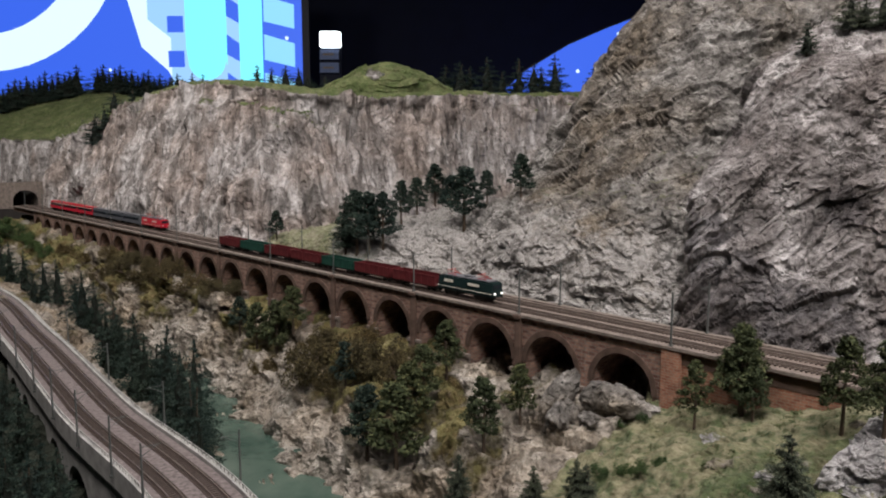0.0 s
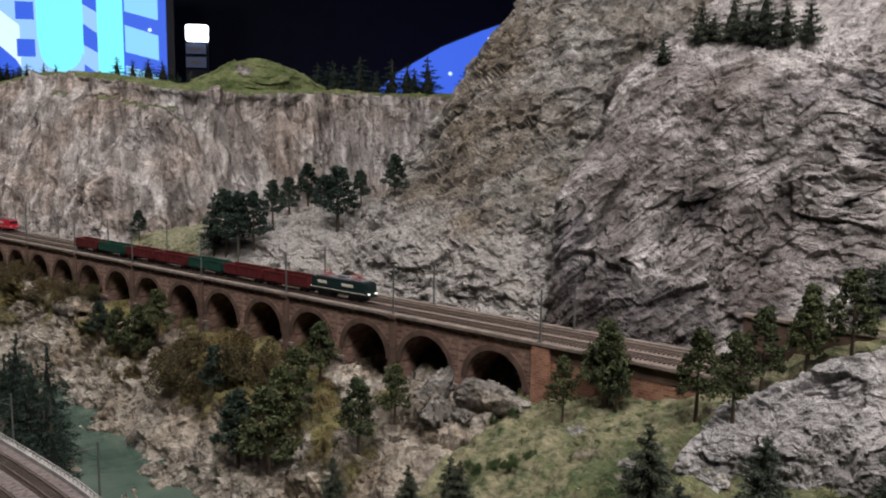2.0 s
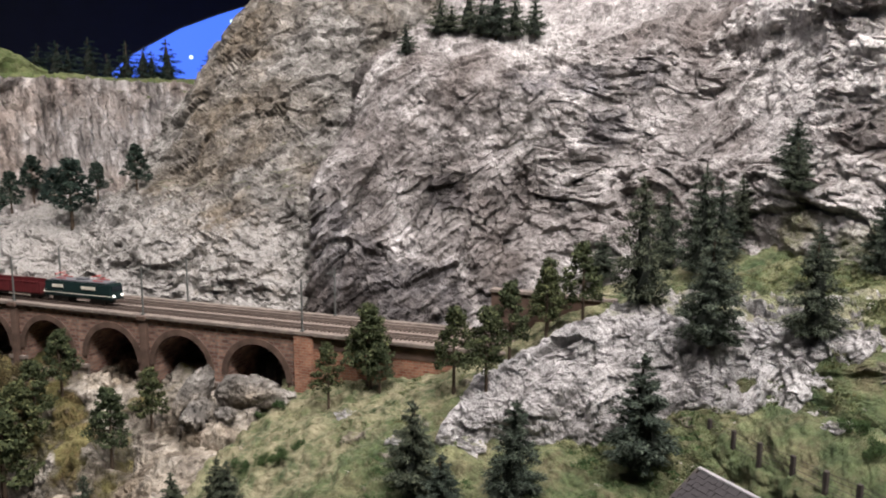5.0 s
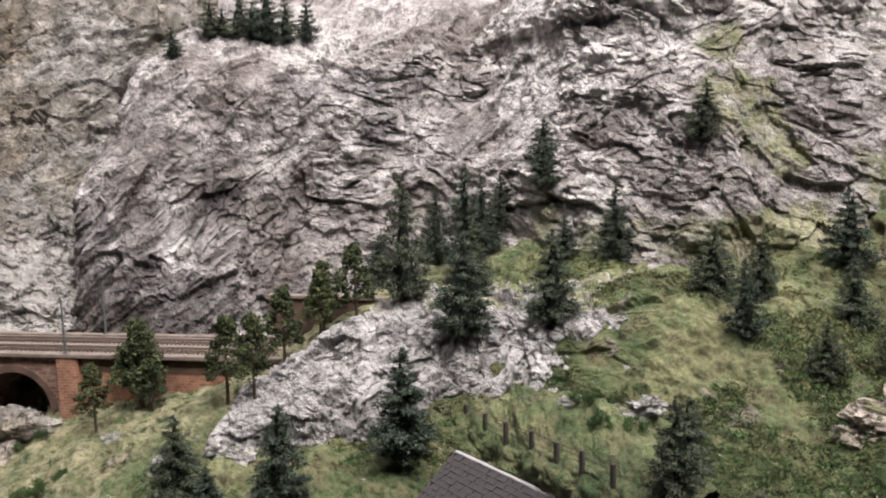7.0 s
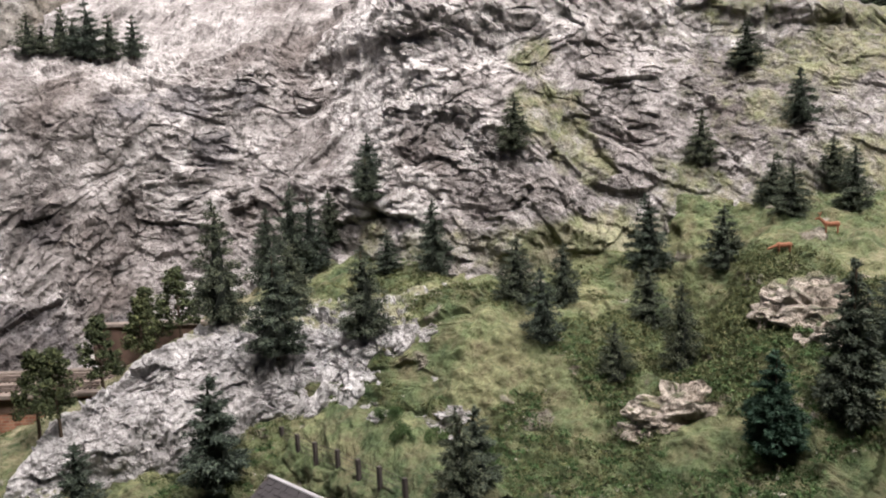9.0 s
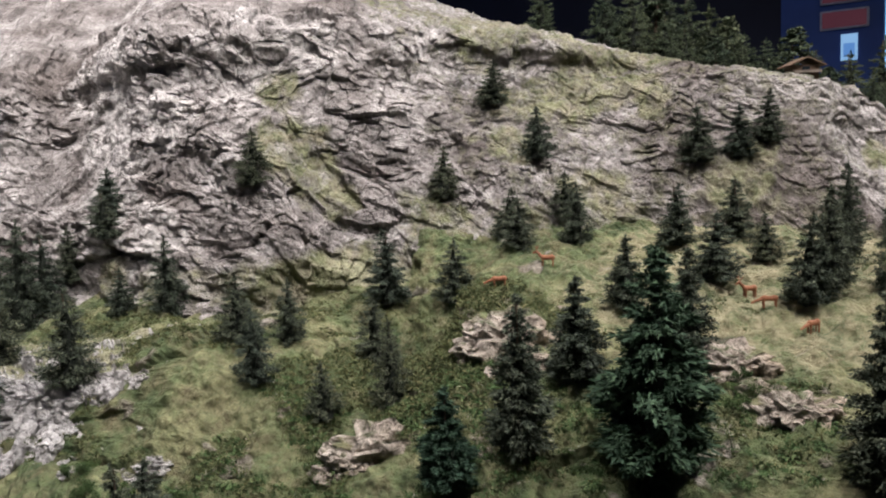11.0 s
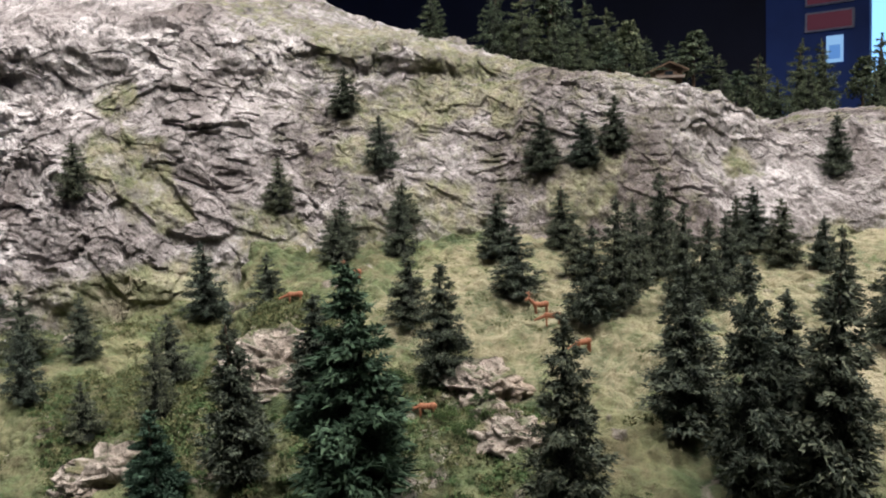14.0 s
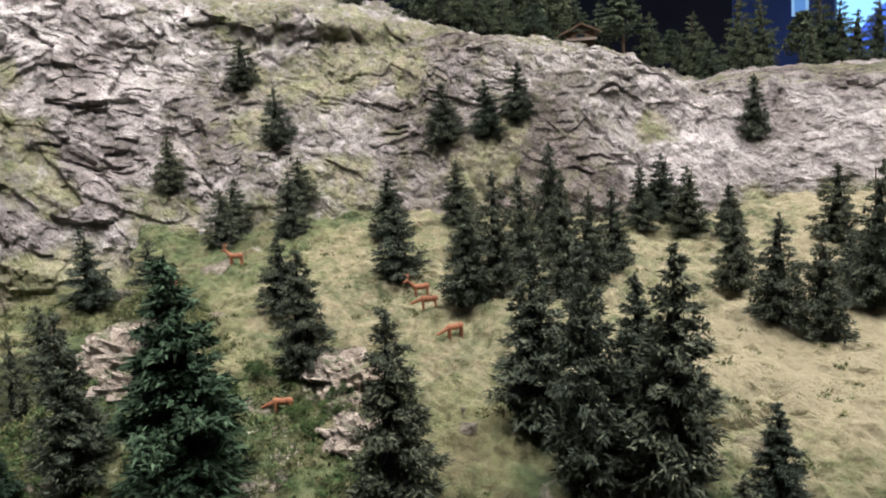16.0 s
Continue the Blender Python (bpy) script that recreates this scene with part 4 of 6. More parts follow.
for k in range(2):
    sign = part("sign_plate", box((-1.24, 8.05, 2.365 - 0.13 * k), (-1.05, 8.09, 2.465 - 0.13 * k)), PLATE, lightbox, "grey-blue sign plate")
    part("writing_bar", box((-1.21, 8.046, 2.405 - 0.13 * k), (-1.10, 8.05, 2.425 - 0.13 * k)), COPING, sign)

# dark partition with lit displays at the far side of the hall
PX = 5.6
NAVY = plain("navy_wall_paint", (0.02, 0.05, 0.20), 0.6, 0, 0.2, 2)
partition = empty("partition_wall", "dark navy partition wall with small framed displays", "wall")
part("panel", box((PX, -0.03, 0.0), (PX + 0.08, 4.2, 4.5)), DARK_WALL, partition)
part("navy_panel", box((PX - 0.01, -0.03, 0.0), (PX, 0.53, 4.4)), NAVY, partition, "navy blue panel")
RED_DISPLAY = glow("dark_red_display", (0.06, 0.010, 0.022), 0.5)
for k in range(3):
    z = 2.226 + 0.15 * k
    disp = part("display", box((PX - 0.03, 0.046, z), (PX - 0.012, 0.31, z + 0.115), 0.004), plain("pale_display_frame", (0.22, 0.24, 0.32), 0.4), partition, "pale-framed dark red display")
    part("display_face", box((PX - 0.033, 0.060, z + 0.012), (PX - 0.031, 0.296, z + 0.103)), RED_DISPLAY, disp)
poster = part("notice", box((PX - 0.02, 0.105, 2.04), (PX - 0.012, 0.195, 2.195)), glow("notice_glow", (0.16, 0.30, 0.50), 0.8), partition, "small pale blue lit notice")
part("notice_field", box((PX - 0.024, 0.12, 2.06), (PX - 0.021, 0.18, 2.14)), glow("notice_blue", (0.06, 0.16, 0.38), 0.8), poster)
side_screen = empty("side_screen", "glowing pale blue projection screen with a blue curve", "screen")
part("pale_field", box((PX + 0.05, -3.2, 0.0), (PX + 0.1, -0.035, 4.5)), glow("side_screen_pale", (0.22, 0.50, 0.95), 1.0), side_screen)
bm = bmesh.new()
bm.faces.new([bm.verts.new((PX + 0.045, y, z)) for y, z in [(-0.06, 1.0), (-0.06, 1.85)] + [(-0.10 - 0.5 * k / 8, 1.9 + 0.6 * (k / 8) ** 1.3) for k in range(9)] + [(-3.2, 2.6), (-3.2, 1.0)]])
bmesh.ops.triangulate(bm, faces=bm.faces[:])
part("blue_field", bm, BLUE, side_screen)

# ---- the brick viaduct ----
DECK = 1.18
VA = math.atan2(0.744, -0.668)
PITCH, FIRST, ARCHES, WIDTH = 0.1556, 0.106, 23, 0.118


def main_line(s):
    """Straight line of the upper railway: s metres from its near pier, y to the back is negative of the local y."""
    return (0.372 - 0.668 * s, 1.198 + 0.744 * s), VA


def bay_mesh():
    """One arch with half a pier on either side: x along, y 0 at the front face to -WIDTH, z 0 at the deck."""
    bm = bmesh.new()
    r, crown, foot, h = 0.0605, -0.024, -0.26, PITCH / 2
    n = 18
    arch = [(-r, foot)] + [(-r * math.cos(math.pi * i / n), crown - r + r * math.sin(math.pi * i / n)) for i in range(n + 1)] + [(r, foot)]
    outer = [(-h, foot), (-h, crown - r)] + [(-h + 2 * h * i / n, 0) for i in range(n + 1)][1:-1] + [(h, crown - r), (h, foot)]
    outer = [(-h, foot), (-h, 0)] + [(-h + 2 * h * i / (n - 2), 0) for i in range(1, n - 2)] + [(h, 0), (h, foot)]
    m = len(arch)
    ring = []
    for y in (0.0, -WIDTH):
        a = [bm.verts.new((x, y, z)) for x, z in arch]
        o = [bm.verts.new((outer[min(i, len(outer) - 1)][0], y, outer[min(i, len(outer) - 1)][1])) for i in range(m)]
        for i in range(m - 1):
            f = [a[i], a[i + 1], o[i + 1], o[i]]
            if len({tuple(v.co) for v in f}) == 4:
                bm.faces.new(f if y else f[::-1])
        ring.append((a, o))
    for i in range(m - 1):
        bm.faces.new([ring[0][0][i], ring[1][0][i], ring[1][0][i + 1], ring[0][0][i + 1]])
    bmesh.ops.remove_doubles(bm, verts=bm.verts[:], dist=1e-5)
    bmesh.ops.recalc_face_normals(bm, faces=bm.faces[:])
    return bm


def ring_mesh():
    """The brick ring round an arch, slightly proud of the face."""
    bm = bmesh.new()
    r0, r1, zc, n = 0.0595, 0.0700, -0.024 - 0.0605, 24
    last = None
    for i in range(n + 1):
        t = math.pi * i / n
        q = [bm.verts.new((-rr * math.cos(t), y, zc + rr * math.sin(t))) for rr, y in ((r0, -0.004), (r0, 0.0025), (r1, 0.0025), (r1, -0.004))]
        if last:
            for k in range(4):
                bm.faces.new([last[k], q[k], q[(k + 1) % 4], last[(k + 1) % 4]])
        last = q
    bmesh.ops.recalc_face_normals(bm, faces=bm.faces[:])
    return bm


viaduct = empty("viaduct", "long red-brown brick railway viaduct with many round arches", "viaduct")
bay = part("arch_bay", bay_mesh(), RED_BRICK, viaduct)
ring = part("arch_ring", ring_mesh(), SOOTY, viaduct, "dark brick arch ring")
impost = part("impost", joined(box((-0.021, -0.004, -0.108), (0.021, 0.006, -0.100), 0.001), box((-0.019, -0.004, -0.26), (0.019, 0.0025, -0.108))), COPING, viaduct, "grey stone impost on the pier")
buttress = part("buttress", joined(box((-0.0075, -0.003, -0.26), (0.0075, 0.007, 0.004), 0.001), box((-0.010, -0.003, -0.004), (0.010, 0.010, 0.004), 0.001)), SOOTY, viaduct, "dark brick buttress under a mast")
first = True
for i in range(ARCHES):
    s = FIRST + PITCH * i
    for ob, ds in ((bay, 0.0), (ring, 0.0), (impost, PITCH / 2)) + (((buttress, PITCH / 2),) if i % 2 else ()):
        o = ob if i == (1 if ob is buttress else 0) else ob.copy()
        if o is not ob:
            scene.collection.objects.link(o)
        o.matrix_world = along(main_line, s + ds, 0, DECK)
end = part("end_pier", joined(box((-0.60, -WIDTH, -0.16), (0.028, -0.002, 0.0)), box((-0.004, -WIDTH, -0.13), (0.030, 0.006, 0.0), 0.0015), box((-0.008, -0.02, -0.138), (0.034, 0.009, -0.128), 0.001)), QUOIN, viaduct, "warm red brick end pier with quoins")
end.matrix_world = along(main_line, 0.0, 0, DECK)
for y0, y1, n in ((0.0075, -0.006, "front"), (-WIDTH + 0.006, -WIDTH - 0.0075, "back")):
    c = part("coping", box((-0.75, y1, 0.0), (3.95, y0, 0.006), 0.001), COPING, viaduct, "grey stone coping along the edge")
    c.matrix_world = along(main_line, 0.0, 0, DECK)
deck = part("ballast_bed", box((-0.75, -WIDTH + 0.006, -0.004), (4.0, -0.006, 0.003)), BALLAST, viaduct, "brown ballast bed")
deck.matrix_world = along(main_line, 0.0, 0, DECK)
core = part("deck_slab", box((-0.75, -WIDTH + 0.001, -0.022), (4.0, -0.001, -0.004)), SOOTY, viaduct)
core.matrix_world = along(main_line, 0.0, 0, DECK)


# black sheet added behind the arches in place of the shade there
shade_sheet = part("arch_shade", box((0.0, -WIDTH - 0.004, -0.30), (3.8, -WIDTH - 0.001, -0.022)), BLACK, viaduct, "added black sheet for the shade behind the arches")
shade_sheet.matrix_world = along(main_line, 0.0, 0, DECK)


def swept(frame_of, s0, s1, step_s, shape, z0):
    """A profile (y, z corners) swept along a line."""
    bm = bmesh.new()
    n = max(1, int((s1 - s0) / step_s))
    last = None
    for i in range(n + 1):
        m = along(frame_of, s0 + (s1 - s0) * i / n)
        rowv = [bm.verts.new(m @ Vector((0, y, z + z0))) for y, z in shape]
        if last:
            for k in range(len(shape)):
                bm.faces.new([last[k], rowv[k], rowv[(k + 1) % len(shape)], last[(k + 1) % len(shape)]])
        last = rowv
    bmesh.ops.recalc_face_normals(bm, faces=bm.faces[:])
    return bm


def railway(label, frame_of, s0, s1, y, z, step_s):
    track = empty("railway_track", label, "track", "railway tracks")
    for dy in (-0.00825, 0.00825):
        part("rail", swept(frame_of, s0, s1, step_s, [(y + dy - 0.0008, 0), (y + dy + 0.0008, 0), (y + dy + 0.0008, 0.0026), (y + dy - 0.0008, 0.0026)], z + 0.002), RAIL, track)
    verts, faces = [], []
    n = int((s1 - s0) / 0.0075)
    for i in range(n):
        m = along(frame_of, s0 + 0.0075 * (i + 0.5), y, z)
        k = len(verts)
        for a, b, c in ((-1, -1, 0), (1, -1, 0), (1, 1, 0), (-1, 1, 0), (-1, -1, 1), (1, -1, 1), (1, 1, 1), (-1, 1, 1)):
            verts.append(tuple(m @ Vector((0.0015 * a, 0.0145 * b, 0.0018 * c))))
        faces += [(k + 4, k + 5, k + 6, k + 7), (k, k + 1, k + 5, k + 4), (k + 1, k + 2, k + 6, k + 5), (k + 2, k + 3, k + 7, k + 6), (k + 3, k, k + 4, k + 7)]
    tagged(mesh_object("sleeper_bed", verts, faces, SLEEPER, track), kind="stuff")
    return track


FRONT_Y, BACK_Y = -0.033, -0.083
for y, word in ((FRONT_Y, "front"), (BACK_Y, "rear")):
    railway("twin rusty rails on dark sleepers over the brick viaduct", main_line, -0.74, 3.98, y, DECK + 0.003, 4.7)


def mast(label, group, height=0.088):
    """Overhead-line mast with a bracket."""
    ob = empty("mast", label, "mast", group)
    part("pole", joined(tube(0.0020, (0, 0, 0), (0, 0, height), 6, 0.0014), box((-0.003, -0.003, 0), (0.003, 0.003, 0.004))), MAST_GREY, ob)
    part("bracket", joined(tube(0.0006, (0, 0, height * 0.93), (0, -0.028, height * 0.93), 5), tube(0.0006, (0, 0, height * 0.80), (0, -0.024, height * 0.93), 5)), MAST_GREY, ob)
    return ob


m0 = mast("slim grey overhead-line mast on the brick viaduct", "viaduct masts")
m0.matrix_world = along(main_line, 0.015, 0.001, DECK + 0.004)
for i in range(1, 13):
    copy_thing(m0, along(main_line, 0.03 + 0.3105 * i, 0.001, DECK + 0.004))
for i in range(12):
    copy_thing(m0, along(main_line, 0.02 + 0.32 * i, -WIDTH - 0.001, DECK + 0.004) @ Matrix.Rotation(math.pi, 4, "Z"))
for s in (-0.30, -0.60):
    copy_thing(m0, along(main_line, s, -WIDTH - 0.001, DECK + 0.004) @ Matrix.Rotation(math.pi, 4, "Z"))

# ---- trains ----


def wheelset(ob, x, z=0.0055, r=0.0055):
    for y in (-0.0085, 0.0085):
        part("wheel", tube(r, (x, y - 0.0012, z), (x, y + 0.0012, z), 14), WHEEL, ob)


def wagon(length, paint, label):
    """Open goods wagon: x along, standing on the rail head."""
    ob = empty("goods_wagon", label, "wagon", "goods train")
    h, w = length / 2 - 0.006, 0.0165
    part("underframe", joined(box((-h, -0.012, 0.009), (h, 0.012, 0.013)), box((-h - 0.004, -0.001, 0.010), (h + 0.004, 0.001, 0.012))), WHEEL, ob)
    body = part("body", joined(box((-h, -w, 0.013), (h, -w + 0.001, 0.034)), box((-h, w - 0.001, 0.013), (h, w, 0.034)), box((-h, -w, 0.013), (-h + 0.001, w, 0.034)), box((h - 0.001, -w, 0.013), (h, w, 0.034)), box((-h, -w, 0.0125), (h, w, 0.014))), paint, ob)
    for sgn in (-1, 1):
        for x in np.linspace(-h + 0.004, h - 0.004, 8):
            part("rib", box((x - 0.0008, sgn * w - 0.0008, 0.013), (x + 0.0008, sgn * w + 0.0008, 0.034)), paint, body)
    part("top_rail", joined(box((-h, -w - 0.001, 0.033), (h, -w + 0.0014, 0.035)), box((-h, w - 0.0014, 0.033), (h, w + 0.001, 0.035))), paint, body)
    for x in (-h + 0.018, h - 0.018):
        part("bogie", box((x - 0.014, -0.011, 0.003), (x + 0.014, 0.011, 0.008), 0.001), WHEEL, ob)
        wheelset(ob, x - 0.009)
        wheelset(ob, x + 0.009)
    return ob


def electric_loco(length, paint, label, lit):
    ob = empty("locomotive", label, "locomotive")
    h, w = length / 2 - 0.004, 0.0165
    bm = box((-h, -w, 0.012), (h, w, 0.041))
    for v in bm.verts:
        if v.co.z > 0.03:
            v.co.x *= 0.97
            v.co.y *= 0.90
    bmesh.ops.bevel(bm, geom=bm.edges[:], offset=0.0018, segments=2, affect="EDGES")
    body = part("body", bm, paint, ob)
    for y in (-w - 0.0004, w + 0.0004):
        for x0, x1 in ((-h * 0.72, -h * 0.40), (h * 0.15, h * 0.55)):
            part("stripe", box((x0, y - 0.0006, 0.029), (x1, y + 0.0006, 0.0345)), CREAM, body, "cream side panel")
        part("waist_line", box((-h, y - 0.0004, 0.0185), (h, y + 0.0004, 0.0195)), CREAM, body)
    for x in (-h * 0.985, h * 0.985):
        part("cab_window", box((x - 0.0012, -w * 0.75, 0.029), (x + 0.0012, w * 0.75, 0.037)), WINDOW_DARK, body, "dark cab windscreen")
        for y in (-0.010, 0.010):
            part("headlight", tube(0.0020, (x - 0.002, y, 0.0195), (x + 0.004 * (1 if x > 0 else -1), y, 0.0195), 10), lit, body, "small round headlight")
    part("roof", joined(box((-h * 0.85, -w * 0.8, 0.041), (h * 0.85, w * 0.8, 0.0435), 0.001), box((-0.012, -0.006, 0.0435), (0.012, 0.006, 0.047), 0.001)), ROOF_GREY, ob, "grey roof with equipment")
    for x in (-h * 0.55, h * 0.55):
        part("pantograph", joined(box((x - 0.012, -0.009, 0.0445), (x + 0.012, -0.008, 0.046)), box((x - 0.012, 0.008, 0.0445), (x + 0.012, 0.009, 0.046)), tube(0.0006, (x - 0.012, 0, 0.046), (x + 0.010, 0, 0.050), 5), tube(0.0006, (x + 0.010, 0, 0.050), (x - 0.010, 0, 0.053), 5), box((x - 0.011, -0.012, 0.0525), (x - 0.009, 0.012, 0.0535))), PANTO_RED, ob, "red folded pantograph")
    for x in (-h * 0.55, h * 0.55):
        part("bogie", box((x - 0.020, -0.012, 0.003), (x + 0.020, 0.012, 0.012), 0.001), WHEEL, ob)
        wheelset(ob, x - 0.013, 0.007, 0.007)
        wheelset(ob, x + 0.013, 0.007, 0.007)
    part("buffers", joined(*[tube(0.0012, (sx * h, y, 0.0125), (sx * (h + 0.004), y, 0.0125), 8) for sx in (-1, 1) for y in (-0.010, 0.010)]), WHEEL, ob)
    return ob


def coach(length, paint, label, band=None):
    ob = empty("passenger_coach", label, "coach", "passenger train")
    h, w = length / 2 - 0.003, 0.0165
    bm = box((-h, -w, 0.010), (h, w, 0.043))
    for v in bm.verts:
        if v.co.z > 0.03:
            v.co.y *= 0.88
    bmesh.ops.bevel(bm, geom=bm.edges[:], offset=0.002, segments=2, affect="EDGES")
    body = part("body", bm, paint, ob)
    for y in (-w - 0.0002, w + 0.0002):
        part("window_band", box((-h * 0.93, y - 0.0005, 0.027), (h * 0.93, y + 0.0005, 0.034)), WINDOW_DARK, body, "dark window band")
        if band:
            part("stripe", box((-h, y - 0.0004, 0.037), (h, y + 0.0004, 0.039)), band, body, "pale stripe")
    part("roof", box((-h * 0.99, -w * 0.72, 0.0425), (h * 0.99, w * 0.72, 0.0445), 0.001), ROOF_GREY if paint is COACH_GREY else paint, ob)
    for x in (-h * 0.7, h * 0.7):
        part("bogie", box((x - 0.015, -0.012, 0.003), (x + 0.015, 0.012, 0.010), 0.001), WHEEL, ob)
        wheelset(ob, x - 0.010)
        wheelset(ob, x + 0.010)
    return ob


RAIL_TOP = DECK + 0.0078
HEADLAMP = glow("headlamp_white", (1.0, 0.95, 0.85), 1.5)
MARK = [0.425, 0.597, 0.754, 0.903, 1.048, 1.200, 1.342, 1.488, 1.630]
for k, (a, b) in enumerate(zip(MARK, MARK[1:])):
    if k == 0:
        ob = electric_loco(b - a, LOCO_GREEN, "dark green electric locomotive with cream panels and lit headlights", HEADLAMP)
    elif k in (3, 6):
        ob = wagon(b - a, WAGON_GREEN, "dark green open goods wagon on the viaduct")
    else:
        ob = wagon(b - a, WAGON_RED, "brown-red open goods wagon on the viaduct")
    ob.matrix_world = along(main_line, (a + b) / 2, FRONT_Y, RAIL_TOP) @ Matrix.Rotation(math.pi, 4, "Z")
MARK = [2.17, 2.40, 2.58, 2.76, 2.94, 3.15, 3.36, 3.57]
for k, (a, b) in enumerate(zip(MARK, MARK[1:])):
    if k == 0:
        ob = electric_loco(b - a - 0.03, TRAIN_RED, "bright red electric locomotive at the rock wall", CREAM)
    elif k < 4:
        ob = coach(b - a, COACH_GREY, "dark grey passenger coach on the viaduct")
    else:
        ob = coach(b - a, TRAIN_RED, "bright red passenger coach with a pale stripe", CREAM)
    ob.matrix_world = along(main_line, (a + b) / 2, BACK_Y, RAIL_TOP) @ Matrix.Rotation(math.pi, 4, "Z")

# tunnel mouth at the far end of the viaduct
portal = empty("tunnel_portal", "grey stone tunnel portal with a dark mouth", "tunnel")
bm = bmesh.new()
arch = [(-0.062, -0.01)] + [(-0.062 * math.cos(math.pi * i / 16), 0.03 + 0.055 * math.sin(math.pi * i / 16)) for i in range(17)] + [(0.062, -0.01)]
outer = [(-0.16, -0.01), (-0.16, 0.13)] + [(-0.16 + 0.32 * i / 15, 0.13) for i in range(1, 15)] + [(0.16, 0.13), (0.16, -0.01)]
outer = outer + [outer[-1]] * (len(arch) - len(outer))
f0, f1 = [[(bm.verts.new((x0, y, z)), bm.verts.new((x, y, z2))) for (y, z), (x0, x, z2) in zip(arch, [(x0, x0, o[1]) for o in outer])] for x0 in (0.0, 0.06)]
bm.free()
bm = bmesh.new()
for i in range(len(arch) - 1):
    q = [bm.verts.new((0.0, *p)) for p in (arch[i], arch[i + 1], outer[min(i + 1, len(outer) - 1)], outer[min(i, len(outer) - 1)])]
    bm.faces.new(q)
    r = [bm.verts.new(p) for p in ((0.0, *arch[i]), (0.35, *arch[i]), (0.35, *arch[i + 1]), (0.0, *arch[i + 1]))]
    bm.faces.new(r)
part("portal_wall", bm, COPING, portal)
part("dark_bore", box((0.34, -0.08, -0.02), (0.36, 0.08, 0.10)), BLACK, portal)
portal.matrix_world = along(main_line, 3.98, -WIDTH / 2, DECK)

# ---- the lower railway on its grey viaduct ----
LOWER = 1.0
LOWER_LINE = spline([(0.12, 0.30), (0.00, 0.52), (-0.18, 0.80), (-0.372, 1.09), (-0.628, 1.392), (-0.785, 1.60), (-1.10, 2.02), (-1.66, 2.72), (-2.6, 3.5)], 200)
LOWER_S = np.concatenate([[0], np.cumsum(np.hypot(*np.diff(LOWER_LINE, axis=0).T))])


def lower_line(s):
    x, y = np.interp(s, LOWER_S, LOWER_LINE[:, 0]), np.interp(s, LOWER_S, LOWER_LINE[:, 1])
    dx, dy = np.interp(s + 0.02, LOWER_S, LOWER_LINE[:, 0]) - np.interp(s - 0.02, LOWER_S, LOWER_LINE[:, 0]), np.interp(s + 0.02, LOWER_S, LOWER_LINE[:, 1]) - np.interp(s - 0.02, LOWER_S, LOWER_LINE[:, 1])
    return (float(x), float(y)), math.atan2(dy, dx)


S_END = float(LOWER_S[-1]) - 0.05
lower = empty("lower_viaduct", "grey concrete railway viaduct curving along the river", "viaduct")
part("ballast_bed", swept(lower_line, 0.05, S_END, 0.03, [(-0.056, -0.02), (0.056, -0.02), (0.056, 0.0), (-0.056, 0.0)], LOWER), BALLAST_GREY, lower, "grey-brown ballast bed")
for y in (-0.060, 0.060):
    part("parapet", swept(lower_line, 0.05, S_END, 0.03, [(y - 0.004, -0.03), (y + 0.004, -0.03), (y + 0.004, 0.007), (y - 0.004, 0.007)], LOWER), CONCRETE, lower, "pale concrete parapet")
    posts = []
    for i in range(int(S_END / 0.014)):
        m = along(lower_line, 0.05 + 0.014 * i, y, LOWER + 0.007)
        if i < 130:
            bm = box((-0.0007, -0.0007, 0), (0.0007, 0.0007, 0.007))
            bm.transform(m)
            posts.append(bm)
    part("railing", joined(*posts), CONCRETE, lower)
    part("handrail", swept(lower_line, 0.05, S_END, 0.03, [(y - 0.0006, 0.0135), (y + 0.0006, 0.0135), (y + 0.0006, 0.0145), (y - 0.0006, 0.0145)], LOWER), CONCRETE, lower)


def lower_bay(s):
    """A stretch of the grey wall with one arch, bent along the line."""
    src = bay_mesh()
    for v in src.verts:
        k = 0.085 / (PITCH / 2)
        m = along(lower_line, s + v.co.x * k)
        v.co = m @ Vector((0, 0.058 + v.co.y * (0.116 / WIDTH), LOWER - 0.015 + v.co.z * 1.05 - (0.03 if abs(v.co.x) < PITCH / 2 - 1e-4 and v.co.z < -0.01 else 0)))
    return src


for i in range(9):
    part("arch_bay", lower_bay(0.62 + 0.17 * i), CONCRETE, lower)
for y in (-0.026, 0.026):
    railway("twin rails curving over the grey lower viaduct", lower_line, 0.06, S_END, y, LOWER, 0.03)
m1 = mast("slim dark overhead-line mast beside the lower tracks", "lower masts", 0.10)
m1.matrix_world = along(lower_line, 1.08, 0.066, LOWER - 0.012)
for s in (1.25, 1.42, 1.62, 0.93, 1.85, 2.1, 2.4):
    copy_thing(m1, along(lower_line, s, 0.066, LOWER - 0.012))
for s in (0.90, 1.2, 1.55, 1.95):
    copy_thing(m1, along(lower_line, s, -0.066, LOWER - 0.012) @ Matrix.Rotation(math.pi, 4, "Z"))

# ---- river ----
W, N, L, b = material("river_water", 0.08)
b.inputs["Specular IOR Level"].default_value = 0.5
nz = noise_tex(N, L, 9.0, 4)
L.new(ramp(N, L, nz.outputs[0], [(0.35, (0.040, 0.070, 0.055)), (0.65, (0.085, 0.120, 0.095))]).outputs[0], b.inputs["Base Color"])
bumped(N, L, b, noise_tex(N, L, 60.0, 4).outputs[0], 0.25, 0.004)
